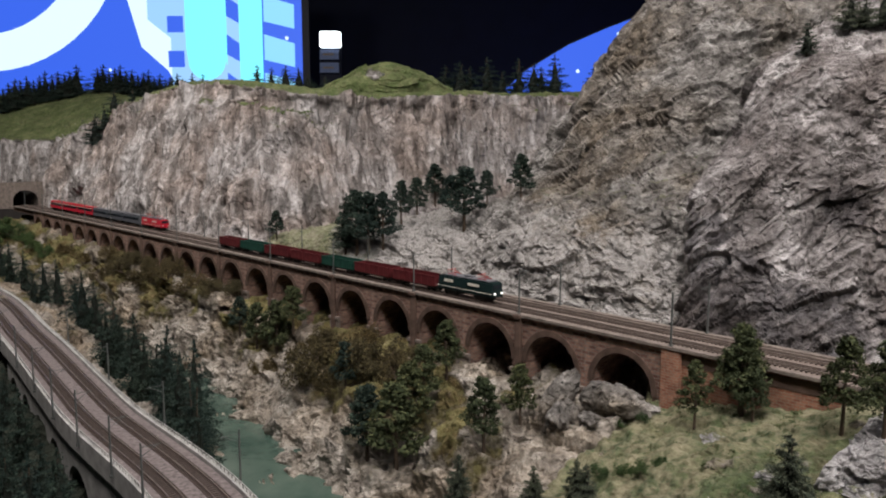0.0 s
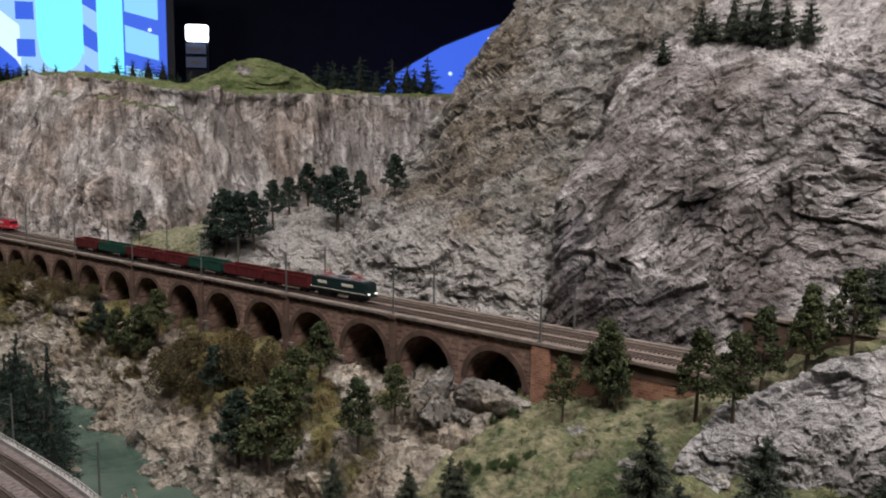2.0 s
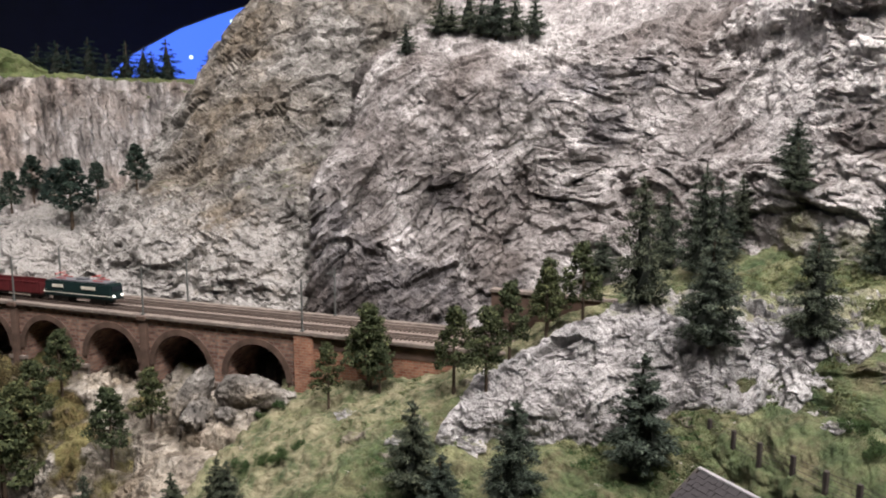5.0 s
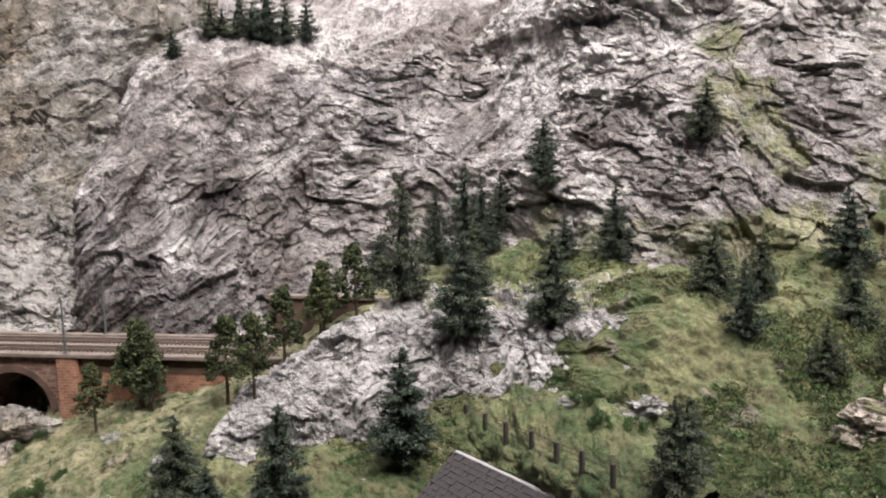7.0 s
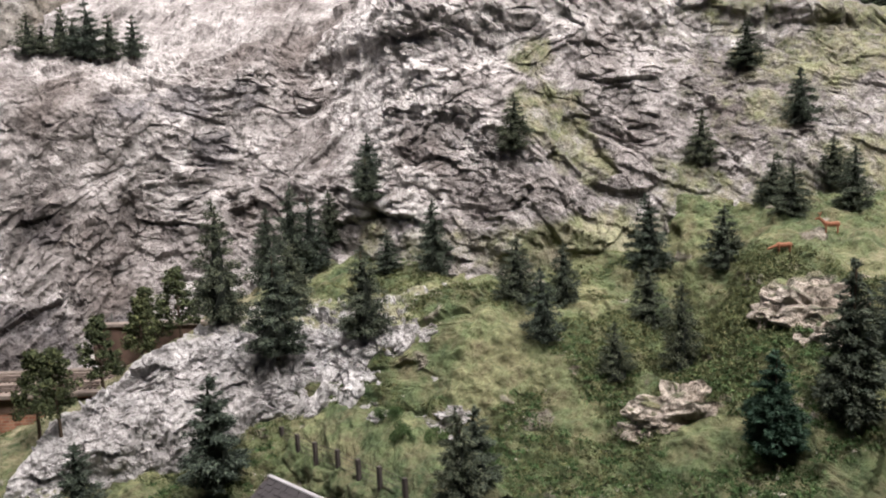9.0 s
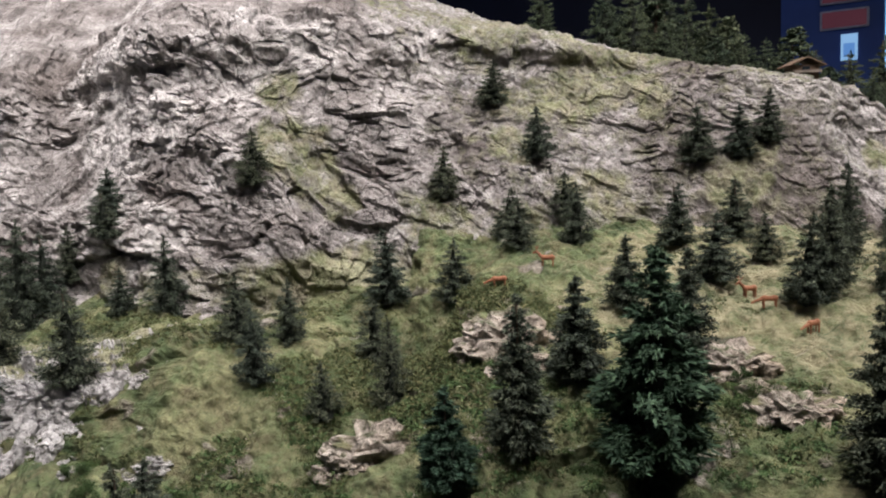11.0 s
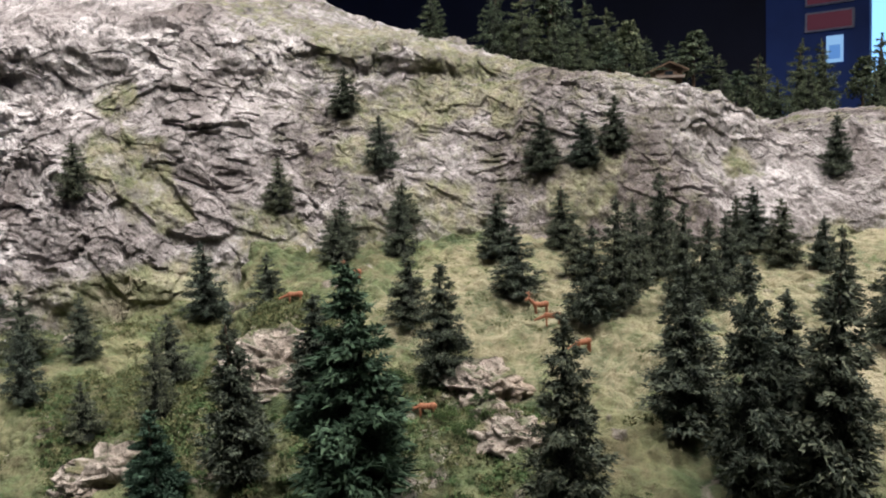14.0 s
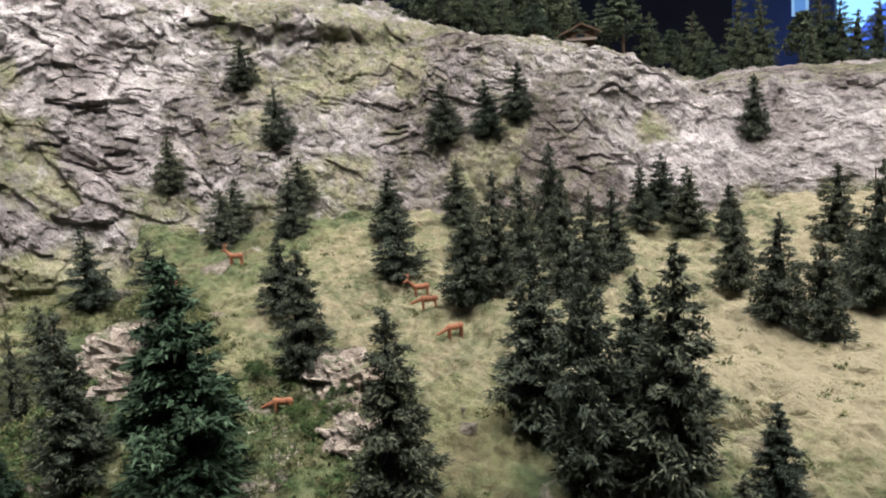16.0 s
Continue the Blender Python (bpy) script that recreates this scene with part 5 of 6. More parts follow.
left, right = spline([(p[0] - 0.10, p[1] - 0.03, 0.868) for p in GORGE_SHORE[:4]], 40), spline([(p[0] + 0.10, p[1] + 0.04, 0.868) for p in GORGE_BEACH[:4]], 40)
verts, faces = [], []
for i in range(40):
    for k in range(9):
        verts.append(tuple(left[i] + (right[i] - left[i]) * k / 8))
for i in range(39):
    for k in range(8):
        a = i * 9 + k
        faces.append((a, a + 1, a + 10, a + 9))
tagged(mesh_object("river", verts, faces, W, None, True), "green river water in the rocky gorge", "water", kind="structure")

# ---- trees ----


def leaf_cloud(centres, sizes, normals_, rng, stretch=1.6):
    """Small leaves or sprigs of needles, one pointed triangle each."""
    n = len(centres)
    c = np.asarray(centres)
    u = rng.normal(size=(n, 3))
    u += np.asarray(normals_) * 1.6
    u /= np.linalg.norm(u, axis=1, keepdims=True)
    w = np.cross(u, rng.normal(size=(n, 3)))
    w /= np.linalg.norm(w, axis=1, keepdims=True) + 1e-9
    sz = np.asarray(sizes)[:, None]
    V = np.stack([c - u * sz * stretch * 0.45 + w * sz * 0.5, c - u * sz * stretch * 0.45 - w * sz * 0.5, c + u * sz * stretch * 0.65], 1).reshape(-1, 3)
    return V, np.arange(3 * n).reshape(-1, 3)


def thing_from(name, label, category, group, parts):
    ob = empty(name, label, category, group)
    for pn, V, F, mat in parts:
        mesh_object(pn, np.asarray(V).tolist(), [tuple(int(x) for x in f) for f in F], mat, ob)
    return ob


def trunk_mesh(height, r0, r1, rng, lean=0.02, sides=6, rings=6):
    V, F = [], []
    bend = rng.normal(size=2) * lean
    for j in range(rings):
        t = j / (rings - 1)
        r = r0 + (r1 - r0) * t
        for k in range(sides):
            a = 2 * math.pi * k / sides
            V.append((bend[0] * t * t + r * math.cos(a), bend[1] * t * t + r * math.sin(a), height * t))
    for j in range(rings - 1):
        for k in range(sides):
            a, b_ = j * sides + k, j * sides + (k + 1) % sides
            F.append((a, b_, b_ + sides, a + sides))
    return V, F


def fir(seed, mat, spread=0.26, bare=0.03, tiers=12, label="dark green model fir tree on the ground", group="fir trees", leaves=30):
    """A fir one unit high: tapered trunk, and ragged whorls of boughs of uneven length, each of a few clumps of needles."""
    rng = np.random.default_rng(seed)
    C, S, D = [], [], []
    lean = rng.normal(size=2) * 0.012
    for j in range(tiers):
        t = (j + 0.35 * rng.random()) / tiers
        z = bare + 0.07 + (0.90 - bare) * t ** 0.95
        boughs = max(3, int((7.6 - 4.2 * t) * (0.8 + 0.4 * rng.random())))
        turn = rng.random() * 6.3
        for b_ in range(boughs):
            a = turn + 6.283 * b_ / boughs + rng.normal() * 0.28
            ln = (spread * (1 - t) ** 0.80 * min(1.0, 0.70 + 1.5 * t) + 0.014) * (0.66 + 0.42 * rng.random())
            zb = z + rng.normal() * 0.018
            out = np.array([math.cos(a), math.sin(a), 0.0])
            size = (0.055 + 0.018 * rng.random()) * (1.06 - 0.66 * t) * (spread / 0.26) ** 0.5
            droop = 0.02 + 0.26 * rng.random()
            for f in (0.38, 0.70, 1.0) if ln > 0.09 else (0.5, 1.0):
                n = max(10, int(leaves * (1.15 - 0.55 * t) * (1.0 if f > 0.5 else 0.6)))
                p = rng.normal(size=(n, 3))
                p /= np.linalg.norm(p, axis=1, keepdims=True)
                p = p * (0.35 + 0.70 * rng.random((n, 1))) * size * (0.85 if f == 1.0 else 1.0)
                p = p + 0.5 * (p @ out)[:, None] * out
                p[:, 2] *= 0.78
                q = p + out * (ln * f - 0.3 * size) + np.array([lean[0] * t, lean[1] * t, zb - droop * ln * f * f + 0.02 * (f == 1.0)])
                q[:, 2] = np.maximum(q[:, 2], 0.012)
                C += q.tolist()
                S += ((0.0075 + 0.0085 * rng.random(n)) * (1.1 - 0.35 * t)).tolist()
                D += (0.8 * p / size + 0.7 * out - np.array([0, 0, 0.15])).tolist()
    for k in range(46):
        z = 0.88 + 0.12 * rng.random()
        C.append((rng.normal() * 0.05 * (1.02 - z) + lean[0], rng.normal() * 0.05 * (1.02 - z) + lean[1], z))
        S.append(0.012)
        D.append((rng.normal(), rng.normal(), 1.0))
    V, F = leaf_cloud(C, S, D, rng, 2.7)
    # solid filler core; the crown's inner shade is given by its near-black colour
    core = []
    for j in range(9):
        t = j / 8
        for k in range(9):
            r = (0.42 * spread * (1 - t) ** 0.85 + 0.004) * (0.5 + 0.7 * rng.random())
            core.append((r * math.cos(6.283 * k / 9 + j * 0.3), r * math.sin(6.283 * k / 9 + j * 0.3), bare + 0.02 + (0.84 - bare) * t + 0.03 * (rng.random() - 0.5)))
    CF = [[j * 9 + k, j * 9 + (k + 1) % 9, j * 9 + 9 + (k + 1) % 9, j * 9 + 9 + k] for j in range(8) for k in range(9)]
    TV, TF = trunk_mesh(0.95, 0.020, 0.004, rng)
    ob = thing_from("fir_tree", label, "tree", group, [("trunk", TV, TF, BARK), ("crown", V, F, mat), ("inner_crown", core, CF, CROWN_SHADE)])
    ob["spread"] = spread
    return ob


def pine(seed, mat, label, group):
    """A pine one unit high: bare trunk, short limbs, and an uneven crown of clumps."""
    rng = np.random.default_rng(seed)
    TV, TF = trunk_mesh(0.92, 0.022, 0.006, rng, 0.04)
    C, S, D = [], [], []
    LV, LF = [], []
    for j in range(26):
        t = (j + 0.5) / 26
        z = 0.32 + 0.63 * t
        a = j * 2.4 + rng.normal() * 0.3
        r = (0.02 + 0.20 * (1 - t) ** 0.8 * min(1, 0.55 + 3 * t)) * (0.6 + 0.6 * rng.random())
        cx, cy = r * math.cos(a), r * math.sin(a)
        lv, lf = trunk_mesh(math.hypot(r, 0.03), 0.006, 0.003, rng, 0.0, 4, 2)
        turn = Vector((cx, cy, 0.03)).to_track_quat("Z", "Y").to_matrix()
        k = len(LV)
        LV += [tuple(turn @ Vector(p) + Vector((0, 0, z - 0.03))) for p in lv]
        LF += [tuple(i + k for i in f) for f in lf]
        n = 100
        p = rng.normal(size=(n, 3))
        p /= np.linalg.norm(p, axis=1, keepdims=True)
        rad = (0.050 + 0.045 * rng.random()) * (1.1 - 0.45 * t) * (0.55 + 0.5 * rng.random((n, 1)))
        q = p * rad * np.array([1.25, 1.25, 0.8]) + np.array([cx, cy, z])
        C += q.tolist()
        S += (0.017 + 0.013 * rng.random(n)).tolist()
        D += (p * 0.6).tolist()
    V, F = leaf_cloud(C, S, D, rng)
    k = len(TV)
    ob = thing_from("pine_tree", label, "tree", group, [("trunk", TV, TF, BARK), ("limb", LV, LF, BARK), ("crown", V, F, mat)])
    ob["spread"] = 0.24
    return ob


def bush(seed, mat, label, group, name="bush"):
    """A low shrub one unit high: twigs from the ground and uneven leaf clumps."""
    rng = np.random.default_rng(seed)
    C, S, D, TV, TF = [], [], [], [], []
    for j in range(14):
        a, r, z = rng.random() * 6.283, 0.62 * math.sqrt(rng.random()), 0.25 + 0.6 * rng.random()
        z *= 1 - 0.5 * r
        cx, cy = r * math.cos(a), r * math.sin(a)
        lv, lf = trunk_mesh(1.0, 0.03, 0.01, rng, 0.0, 4, 2)
        turn = Vector((cx, cy, z)).to_track_quat("Z", "Y").to_matrix() @ Matrix.Diagonal((1, 1, Vector((cx, cy, z)).length))
        k = len(TV)
        TV += [tuple(turn @ Vector(p)) for p in lv]
        TF += [tuple(i + k for i in f) for f in lf]
        n = 230
        p = rng.normal(size=(n, 3))
        p /= np.linalg.norm(p, axis=1, keepdims=True)
        q = p * (0.14 + 0.16 * rng.random()) * (0.5 + 0.6 * rng.random((n, 1))) + np.array([cx, cy, z])
        q[:, 2] = np.maximum(q[:, 2], 0.02)
        C += q.tolist()
        S += (0.022 + 0.022 * rng.random(n)).tolist()
        D += (p * 0.5).tolist()
    V, F = leaf_cloud(C, S, D, rng)
    return thing_from(name, label, "shrub", group, [("stem", TV, TF, BARK), ("crown", V, F, mat)])


HILLSIDE_FIRS = [(0.907, 0.811, 0.087, 0.51), (0.935, 0.75, 0.076, 0.68), (0.903, 0.72, 0.07, 0.66), (0.873, 0.652, 0.066, 0.62), (0.723, 0.539, 0.11, 0.59), (0.89, 0.58, 0.104, 0.48), (0.988, 0.513, 0.08, 0.6), (0.847, 0.412, 0.082, 0.66), (0.898, 0.381, 0.079, 0.52), (0.813, 0.353, 0.085, 0.52), (1.051, 0.347, 0.104, 0.56), (0.955, 0.3, 0.083, 0.63), (0.825, 0.271, 0.063, 0.61), (0.877, 0.222, 0.1, 0.44), (1.07, 0.257, 0.085, 0.62), (1.175, 0.331, 0.08, 0.55), (1.195, 0.239, 0.076, 0.65), (1.315, 0.32, 0.072, 0.72), (1.282, 0.231, 0.08, 0.63), (1.134, 0.197, 0.074, 0.67), (0.824, 1.028, 0.079, 0.76), (0.656, 0.736, 0.163, 0.42), (0.853, 0.909, 0.129, 0.45), (0.83, 0.814, 0.161, 0.42), (0.863, 0.807, 0.121, 0.45), (0.655, 0.623, 0.133, 0.54), (0.722, 0.679, 0.103, 0.56), (1.26, 0.181, 0.07, 0.7), (1.194, 0.142, 0.084, 0.56)]
MEADOW_FIRS = [(0.354, 0.763, 0.11, 0.55), (0.367, 0.717, 0.065, 0.67), (0.432, 0.677, 0.113, 0.53), (0.556, 0.614, 0.129, 0.53), (0.63, 0.305, 0.081, 0.55), (0.593, 0.29, 0.093, 0.47), (0.023, 1.148, 0.083, 0.5), (0.125, 1.034, 0.067, 0.5), (0.186, 0.964, 0.077, 0.5), (0.179, 1.006, 0.066, 0.5)]
PASTURE_FIRS = [(1.23, 0.021, 0.084, 0.53), (1.146, -0.049, 0.081, 0.69), (1.291, -0.041, 0.083, 0.58), (1.231, -0.088, 0.062, 0.72), (1.381, 0.028, 0.085, 0.6), (1.405, -0.025, 0.079, 0.55), (1.43, -0.056, 0.08, 0.53), (1.118, -0.147, 0.103, 0.46), (1.148, -0.165, 0.121, 0.4), (1.212, -0.162, 0.103, 0.42), (1.268, -0.169, 0.125, 0.4), (1.167, -0.229, 0.118, 0.4), (1.194, -0.243, 0.096, 0.46), (1.243, -0.25, 0.09, 0.46), (1.424, -0.222, 0.083, 0.49), (1.5, -0.226, 0.086, 0.6), (1.463, -0.269, 0.09, 0.53), (1.459, -0.316, 0.068, 0.56), (1.312, -0.354, 0.104, 0.43), (1.251, -0.403, 0.108, 0.53), (1.504, -0.429, 0.097, 0.58), (1.247, -0.445, 0.108, 0.46), (1.361, -0.476, 0.154, 0.36), (1.411, -0.452, 0.059, 0.68), (1.689, -0.306, 0.096, 0.49), (1.048, 0.027, 0.081, 0.59)]
AISLE_FIRS = [(0.822, 0.045, 0.145, 0.42), (0.901, 0.024, 0.104, 0.56), (0.985, -0.055, 0.115, 0.48), (0.988, -0.281, 0.138, 0.48), (0.946, -0.341, 0.174, 0.36), (1.009, -0.349, 0.12, 0.43), (0.967, -0.384, 0.172, 0.42), (0.877, -0.23, 0.152, 0.42), (0.995, -0.446, 0.076, 0.54), (0.955, -0.43, 0.05, 0.7)]
LEDGE_FIRS = [(0.643, 1.416, 0.061, 0.64), (0.757, 1.495, 0.086, 0.68), (0.801, 1.452, 0.098, 0.69), (0.814, 1.364, 0.115, 0.61), (0.844, 1.34, 0.091, 0.61), (0.891, 1.345, 0.087, 0.6), (0.801, 1.399, 0.077, 0.74), (0.779, 1.487, 0.06, 0.78)]
SCREE_FIRS = [(-0.279, 2.223, 0.158), (-0.243, 2.190, 0.173), (-0.208, 2.160, 0.169), (-0.165, 2.132, 0.151), (-0.121, 2.259, 0.123), (-0.089, 2.678, 0.128), (-0.029, 2.867, 0.145), (0.025, 2.678, 0.138), (0.057, 2.080, 0.162), (0.122, 2.161, 0.091), (0.203, 2.031, 0.117), (-0.546, 2.549, 0.093), (-0.631, 2.718, 0.069)]
RIDGE_FIRS = [(1.699, 0.408, 0.108, 0.55), (1.72, 0.282, 0.136, 0.6), (1.745, 0.236, 0.142, 0.6), (1.811, 0.217, 0.156, 0.55), (1.857, 0.192, 0.164, 0.55), (1.89, 0.165, 0.159, 0.55), (1.905, 0.131, 0.147, 0.55), (1.937, 0.104, 0.132, 0.55), (1.98, 0.074, 0.11, 0.6), (2.002, 0.041, 0.106, 0.6), (1.978, -0.017, 0.134, 0.6), (2.029, -0.051, 0.111, 0.6), (2.125, -0.067, 0.098, 0.7), (2.135, -0.11, 0.137, 0.65), (2.073, -0.154, 0.093, 0.6), (2.297, -0.161, 0.176, 0.45), (2.324, -0.205, 0.168, 0.45), (2.221, -0.194, 0.117, 0.55), (2.314, -0.284, 0.125, 0.55), (2.367, -0.317, 0.176, 0.5), (2.216, -0.316, 0.084, 0.6), (1.772, 0.183, 0.099, 0.6), (1.808, 0.154, 0.091, 0.6), (1.851, 0.105, 0.078, 0.65), (1.861, 0.275, 0.109, 0.65), (1.907, 0.071, 0.076, 0.65), (2.081, -0.097, 0.061, 0.7), (2.369, -0.353, 0.142, 0.55), (2.321, -0.386, 0.117, 0.6), (2.4, -0.42, 0.15, 0.5)]
PLATEAU_FIRS = [(-3.052, 5.511, 0.170), (-3.017, 5.530, 0.190), (-2.986, 5.547, 0.210), (-2.951, 5.567, 0.180), (-2.918, 5.583, 0.200), (-2.882, 5.603, 0.170), (-2.846, 5.621, 0.190), (-2.812, 5.637, 0.210), (-2.776, 5.655, 0.180), (-2.743, 5.672, 0.200), (-2.704, 5.690, 0.170), (-2.670, 5.706, 0.190), (-2.631, 5.724, 0.210), (-2.502, 5.781, 0.180), (-2.471, 5.796, 0.200), (-2.433, 5.811, 0.170), (-2.397, 5.826, 0.190), (-2.365, 5.840, 0.210), (-2.328, 5.854, 0.180), (-2.291, 5.869, 0.200), (-2.256, 5.883, 0.170), (-2.219, 5.896, 0.190), (-2.184, 5.910, 0.210), (-2.145, 5.923, 0.180), (-2.107, 5.937, 0.200), (-2.072, 5.949, 0.170), (-2.033, 5.962, 0.190), (-1.995, 5.976, 0.210), (-1.958, 5.988, 0.180), (-1.731, 3.936, 0.161)]
PLATEAU_FIRS_B = [(-1.690, 3.954, 0.135), (-1.646, 3.972, 0.129), (-1.561, 4.007, 0.092), (-1.395, 4.067, 0.093), (-1.290, 4.102, 0.106), (-1.242, 4.117, 0.097), (-0.839, 3.604, 0.105), (-0.778, 3.617, 0.096), (-0.716, 3.630, 0.113), (-0.659, 3.641, 0.115), (-0.617, 3.648, 0.095), (-0.542, 3.660, 0.093), (0.008, 3.700, 0.168), (0.081, 3.699, 0.177), (0.126, 3.698, 0.165), (0.204, 3.694, 0.196), (0.277, 3.690, 0.144), (0.349, 3.684, 0.193), (0.419, 3.676, 0.165), (0.452, 3.672, 0.143), (0.513, 3.664, 0.200), (0.684, 3.636, 0.154), (0.714, 3.630, 0.131), (0.458, 3.218, 0.101)]
RIVER_FIRS = [(-1.713, 3.055, 0.168), (-1.631, 3.005, 0.159), (-1.413, 2.727, 0.155), (-1.330, 2.659, 0.163), (-1.263, 2.637, 0.140), (-1.127, 2.401, 0.204), (-1.080, 2.382, 0.176), (-0.928, 2.109, 0.212), (-0.909, 2.149, 0.168), (-0.772, 1.914, 0.229), (-0.719, 1.836, 0.186), (-0.657, 1.809, 0.210), (-0.546, 1.574, 0.238), (-0.531, 1.619, 0.232), (-0.696, 1.842, 0.166), (-1.788, 3.128, 0.138), (-1.442, 2.707, 0.119), (-0.835, 2.021, 0.166)]
BANK_TREES = [(-0.567, 2.134, 0.103), (-0.491, 2.014, 0.119), (-0.429, 1.967, 0.139), (-0.381, 1.946, 0.115), (-0.205, 1.590, 0.098), (-0.139, 1.371, 0.133), (-0.084, 1.329, 0.161), (-0.062, 1.382, 0.141), (-0.036, 1.417, 0.112), (0.007, 1.461, 0.109), (0.067, 1.246, 0.119), (0.133, 1.300, 0.100)]
AUTUMN_BUSHES = [(-1.286, 2.906, 0.085), (-1.160, 2.804, 0.093), (-1.028, 2.673, 0.098), (-0.904, 2.542, 0.093), (-1.443, 3.113, 0.068), (-0.789, 2.418, 0.071), (-1.573, 3.243, 0.059), (-0.303, 1.818, 0.081), (-0.242, 1.674, 0.075), (-0.188, 1.640, 0.098), (-0.136, 1.597, 0.107), (-0.099, 1.588, 0.071), (-0.314, 1.723, 0.103), (-0.275, 1.820, 0.081), (-0.692, 2.326, 0.068), (-0.612, 2.285, 0.067), (-1.101, 2.765, 0.081), (-1.259, 2.948, 0.065), (-0.970, 2.626, 0.077), (-0.446, 1.910, 0.071), (-0.188, 1.759, 0.078), (-0.052, 1.601, 0.060)]
GREEN_BUSHES = [(0.953, -0.117, 0.045), (0.928, -0.117, 0.045), (0.973, -0.105, 0.04), (0.958, -0.02, 0.045), (0.94, -0.09, 0.04), (0.935, -0.01, 0.035), (0.244, 1.019, 0.05), (0.263, 0.99, 0.05), (0.22, 1.04, 0.045), (0.29, 1, 0.04), (0.657, 0.441, 0.045), (0.68, 0.45, 0.035), (0.645, 0.41, 0.045), (0.66, 0.38, 0.04), (0.7, 0.35, 0.035), (0.31, 1.17, 0.04), (0.29, 1.2, 0.04)]
ROCKS = [(0.935, 0.112, 0.075), (0.905, 0.085, 0.05), (0.99, -0.094, 0.06), (0.934, -0.162, 0.055), (0.8, 0.186, 0.07), (0.778, 0.205, 0.05), (0.96, -0.125, 0.04), (0.915, 0.135, 0.04), (0.436, 0.779, 0.035), (0.374, 1.024, 0.035), (0.384, 0.864, 0.03), (0.695, 0.425, 0.04), (0.665, 0.46, 0.03), (0.715, 0.4, 0.03)]
FENCE_POSTS = [(0.629, 0.590, 1.195), (0.618, 0.547, 1.199), (0.610, 0.507, 1.202), (0.604, 0.464, 1.206), (0.595, 0.423, 1.209), (0.589, 0.387, 1.213), (0.580, 0.345, 1.216)]
DEER = [(1.028, 0.17, 0.04), (1.097, 0.139, 0.04), (1.128, -0.088, 0.04), (1.105, -0.112, 0.04), (1.075, -0.158, 0.04), (0.945, -0.063, 0.04)]
TRACK_PINES = [(0.429, 1.082, 0.14, 0.42), (0.492, 0.927, 0.133, 0.4), (0.47, 0.8, 0.113, 0.4), (0.361, 1.08, 0.109, 0.4), (0.436, 1.107, 0.139, 0.46), (0.436, 1.06, 0.086, 0.45), (0.575, 0.915, 0.13, 0.38), (0.63, 0.905, 0.115, 0.4), (0.68, 0.885, 0.13, 0.4), (0.66, 0.945, 0.12, 0.38)]


RAVINE_FIRS = [(-0.60, 1.16, 0.20), (-0.68, 1.22, 0.22), (-0.76, 1.30, 0.20), (-0.66, 1.10, 0.18), (-0.82, 1.38, 0.19), (-0.90, 1.48, 0.20), (-0.55, 1.06, 0.17), (-0.98, 1.60, 0.18), (-1.05, 1.72, 0.17), (-0.80, 1.22, 0.20), (-0.92, 1.36, 0.20), (-0.56, 0.98, 0.18), (-0.62, 1.02, 0.2), (-0.72, 1.14, 0.2), (-0.86, 1.28, 0.2), (-0.98, 1.46, 0.19), (-0.52, 1.12, 0.14), (-0.64, 1.24, 0.15), (-0.72, 1.34, 0.16), (-0.84, 1.50, 0.16), (-0.94, 1.62, 0.16), (-0.48, 0.98, 0.14), (-0.50, 0.90, 0.16)]
RIVER_FIRS_B = [(-0.50, 1.50, 0.20), (-0.47, 1.43, 0.21), (-0.56, 1.62, 0.21), (-0.62, 1.70, 0.19), (-0.44, 1.36, 0.17), (-0.70, 1.90, 0.18), (-0.85, 2.10, 0.17), (-0.98, 2.28, 0.17)]
PORTAL_BUSHES = [(-1.95, 3.62, 0.10), (-2.05, 3.72, 0.12), (-1.85, 3.50, 0.09), (-2.15, 3.80, 0.12), (-1.75, 3.38, 0.08), (-2.25, 3.95, 0.12), (-1.68, 3.28, 0.08), (-1.98, 3.50, 0.10), (-2.12, 3.62, 0.12)]

pick = random.Random(7)


def plant(kinds, rows, sink=0.004, grow=1.0, wide=(0.9, 1.12)):
    """Stands copies of the given one-unit plants at (x, y, height)."""
    for x, y, h, *ratio in rows:
        k = next((q for q in kinds if "used" not in q), None) or pick.choice(kinds)
        w = 0.60 * ratio[0] / k["spread"] if ratio else pick.uniform(*wide)
        m = Matrix.Translation((x, y, drop(x, y) - sink)) @ Matrix.Rotation(pick.uniform(-0.04, 0.04), 4, "X") @ Matrix.Rotation(pick.uniform(0, 6.28), 4, "Z")
        if "used" not in k:
            k["used"] = 1
            o = k
            o.matrix_basis = m
        else:
            o = copy_thing(k, m)
        o.scale = (h * grow * w, h * grow * w, h * grow)
    return rows


HILL_KINDS = [fir(i, FIR, 0.27 + 0.02 * (i % 3), 0.03, 13, "dark green model fir tree on the mountain slope", "slope firs", 50) for i in range(1, 6)]
plant(HILL_KINDS, HILLSIDE_FIRS)
LEDGE_KINDS = [fir(11 + i, FIR, 0.27 + 0.03 * i, 0.06, 8, "small dark green model fir tree on a rock ledge", "ledge firs", 50) for i in range(3)]
plant(LEDGE_KINDS, LEDGE_FIRS)
MEADOW_KINDS = [fir(20 + i, FIR, 0.25 + 0.02 * i, 0.03, 15, "full dark green model fir tree in the meadow", "meadow firs", 62) for i in range(3)]
plant(MEADOW_KINDS, MEADOW_FIRS)
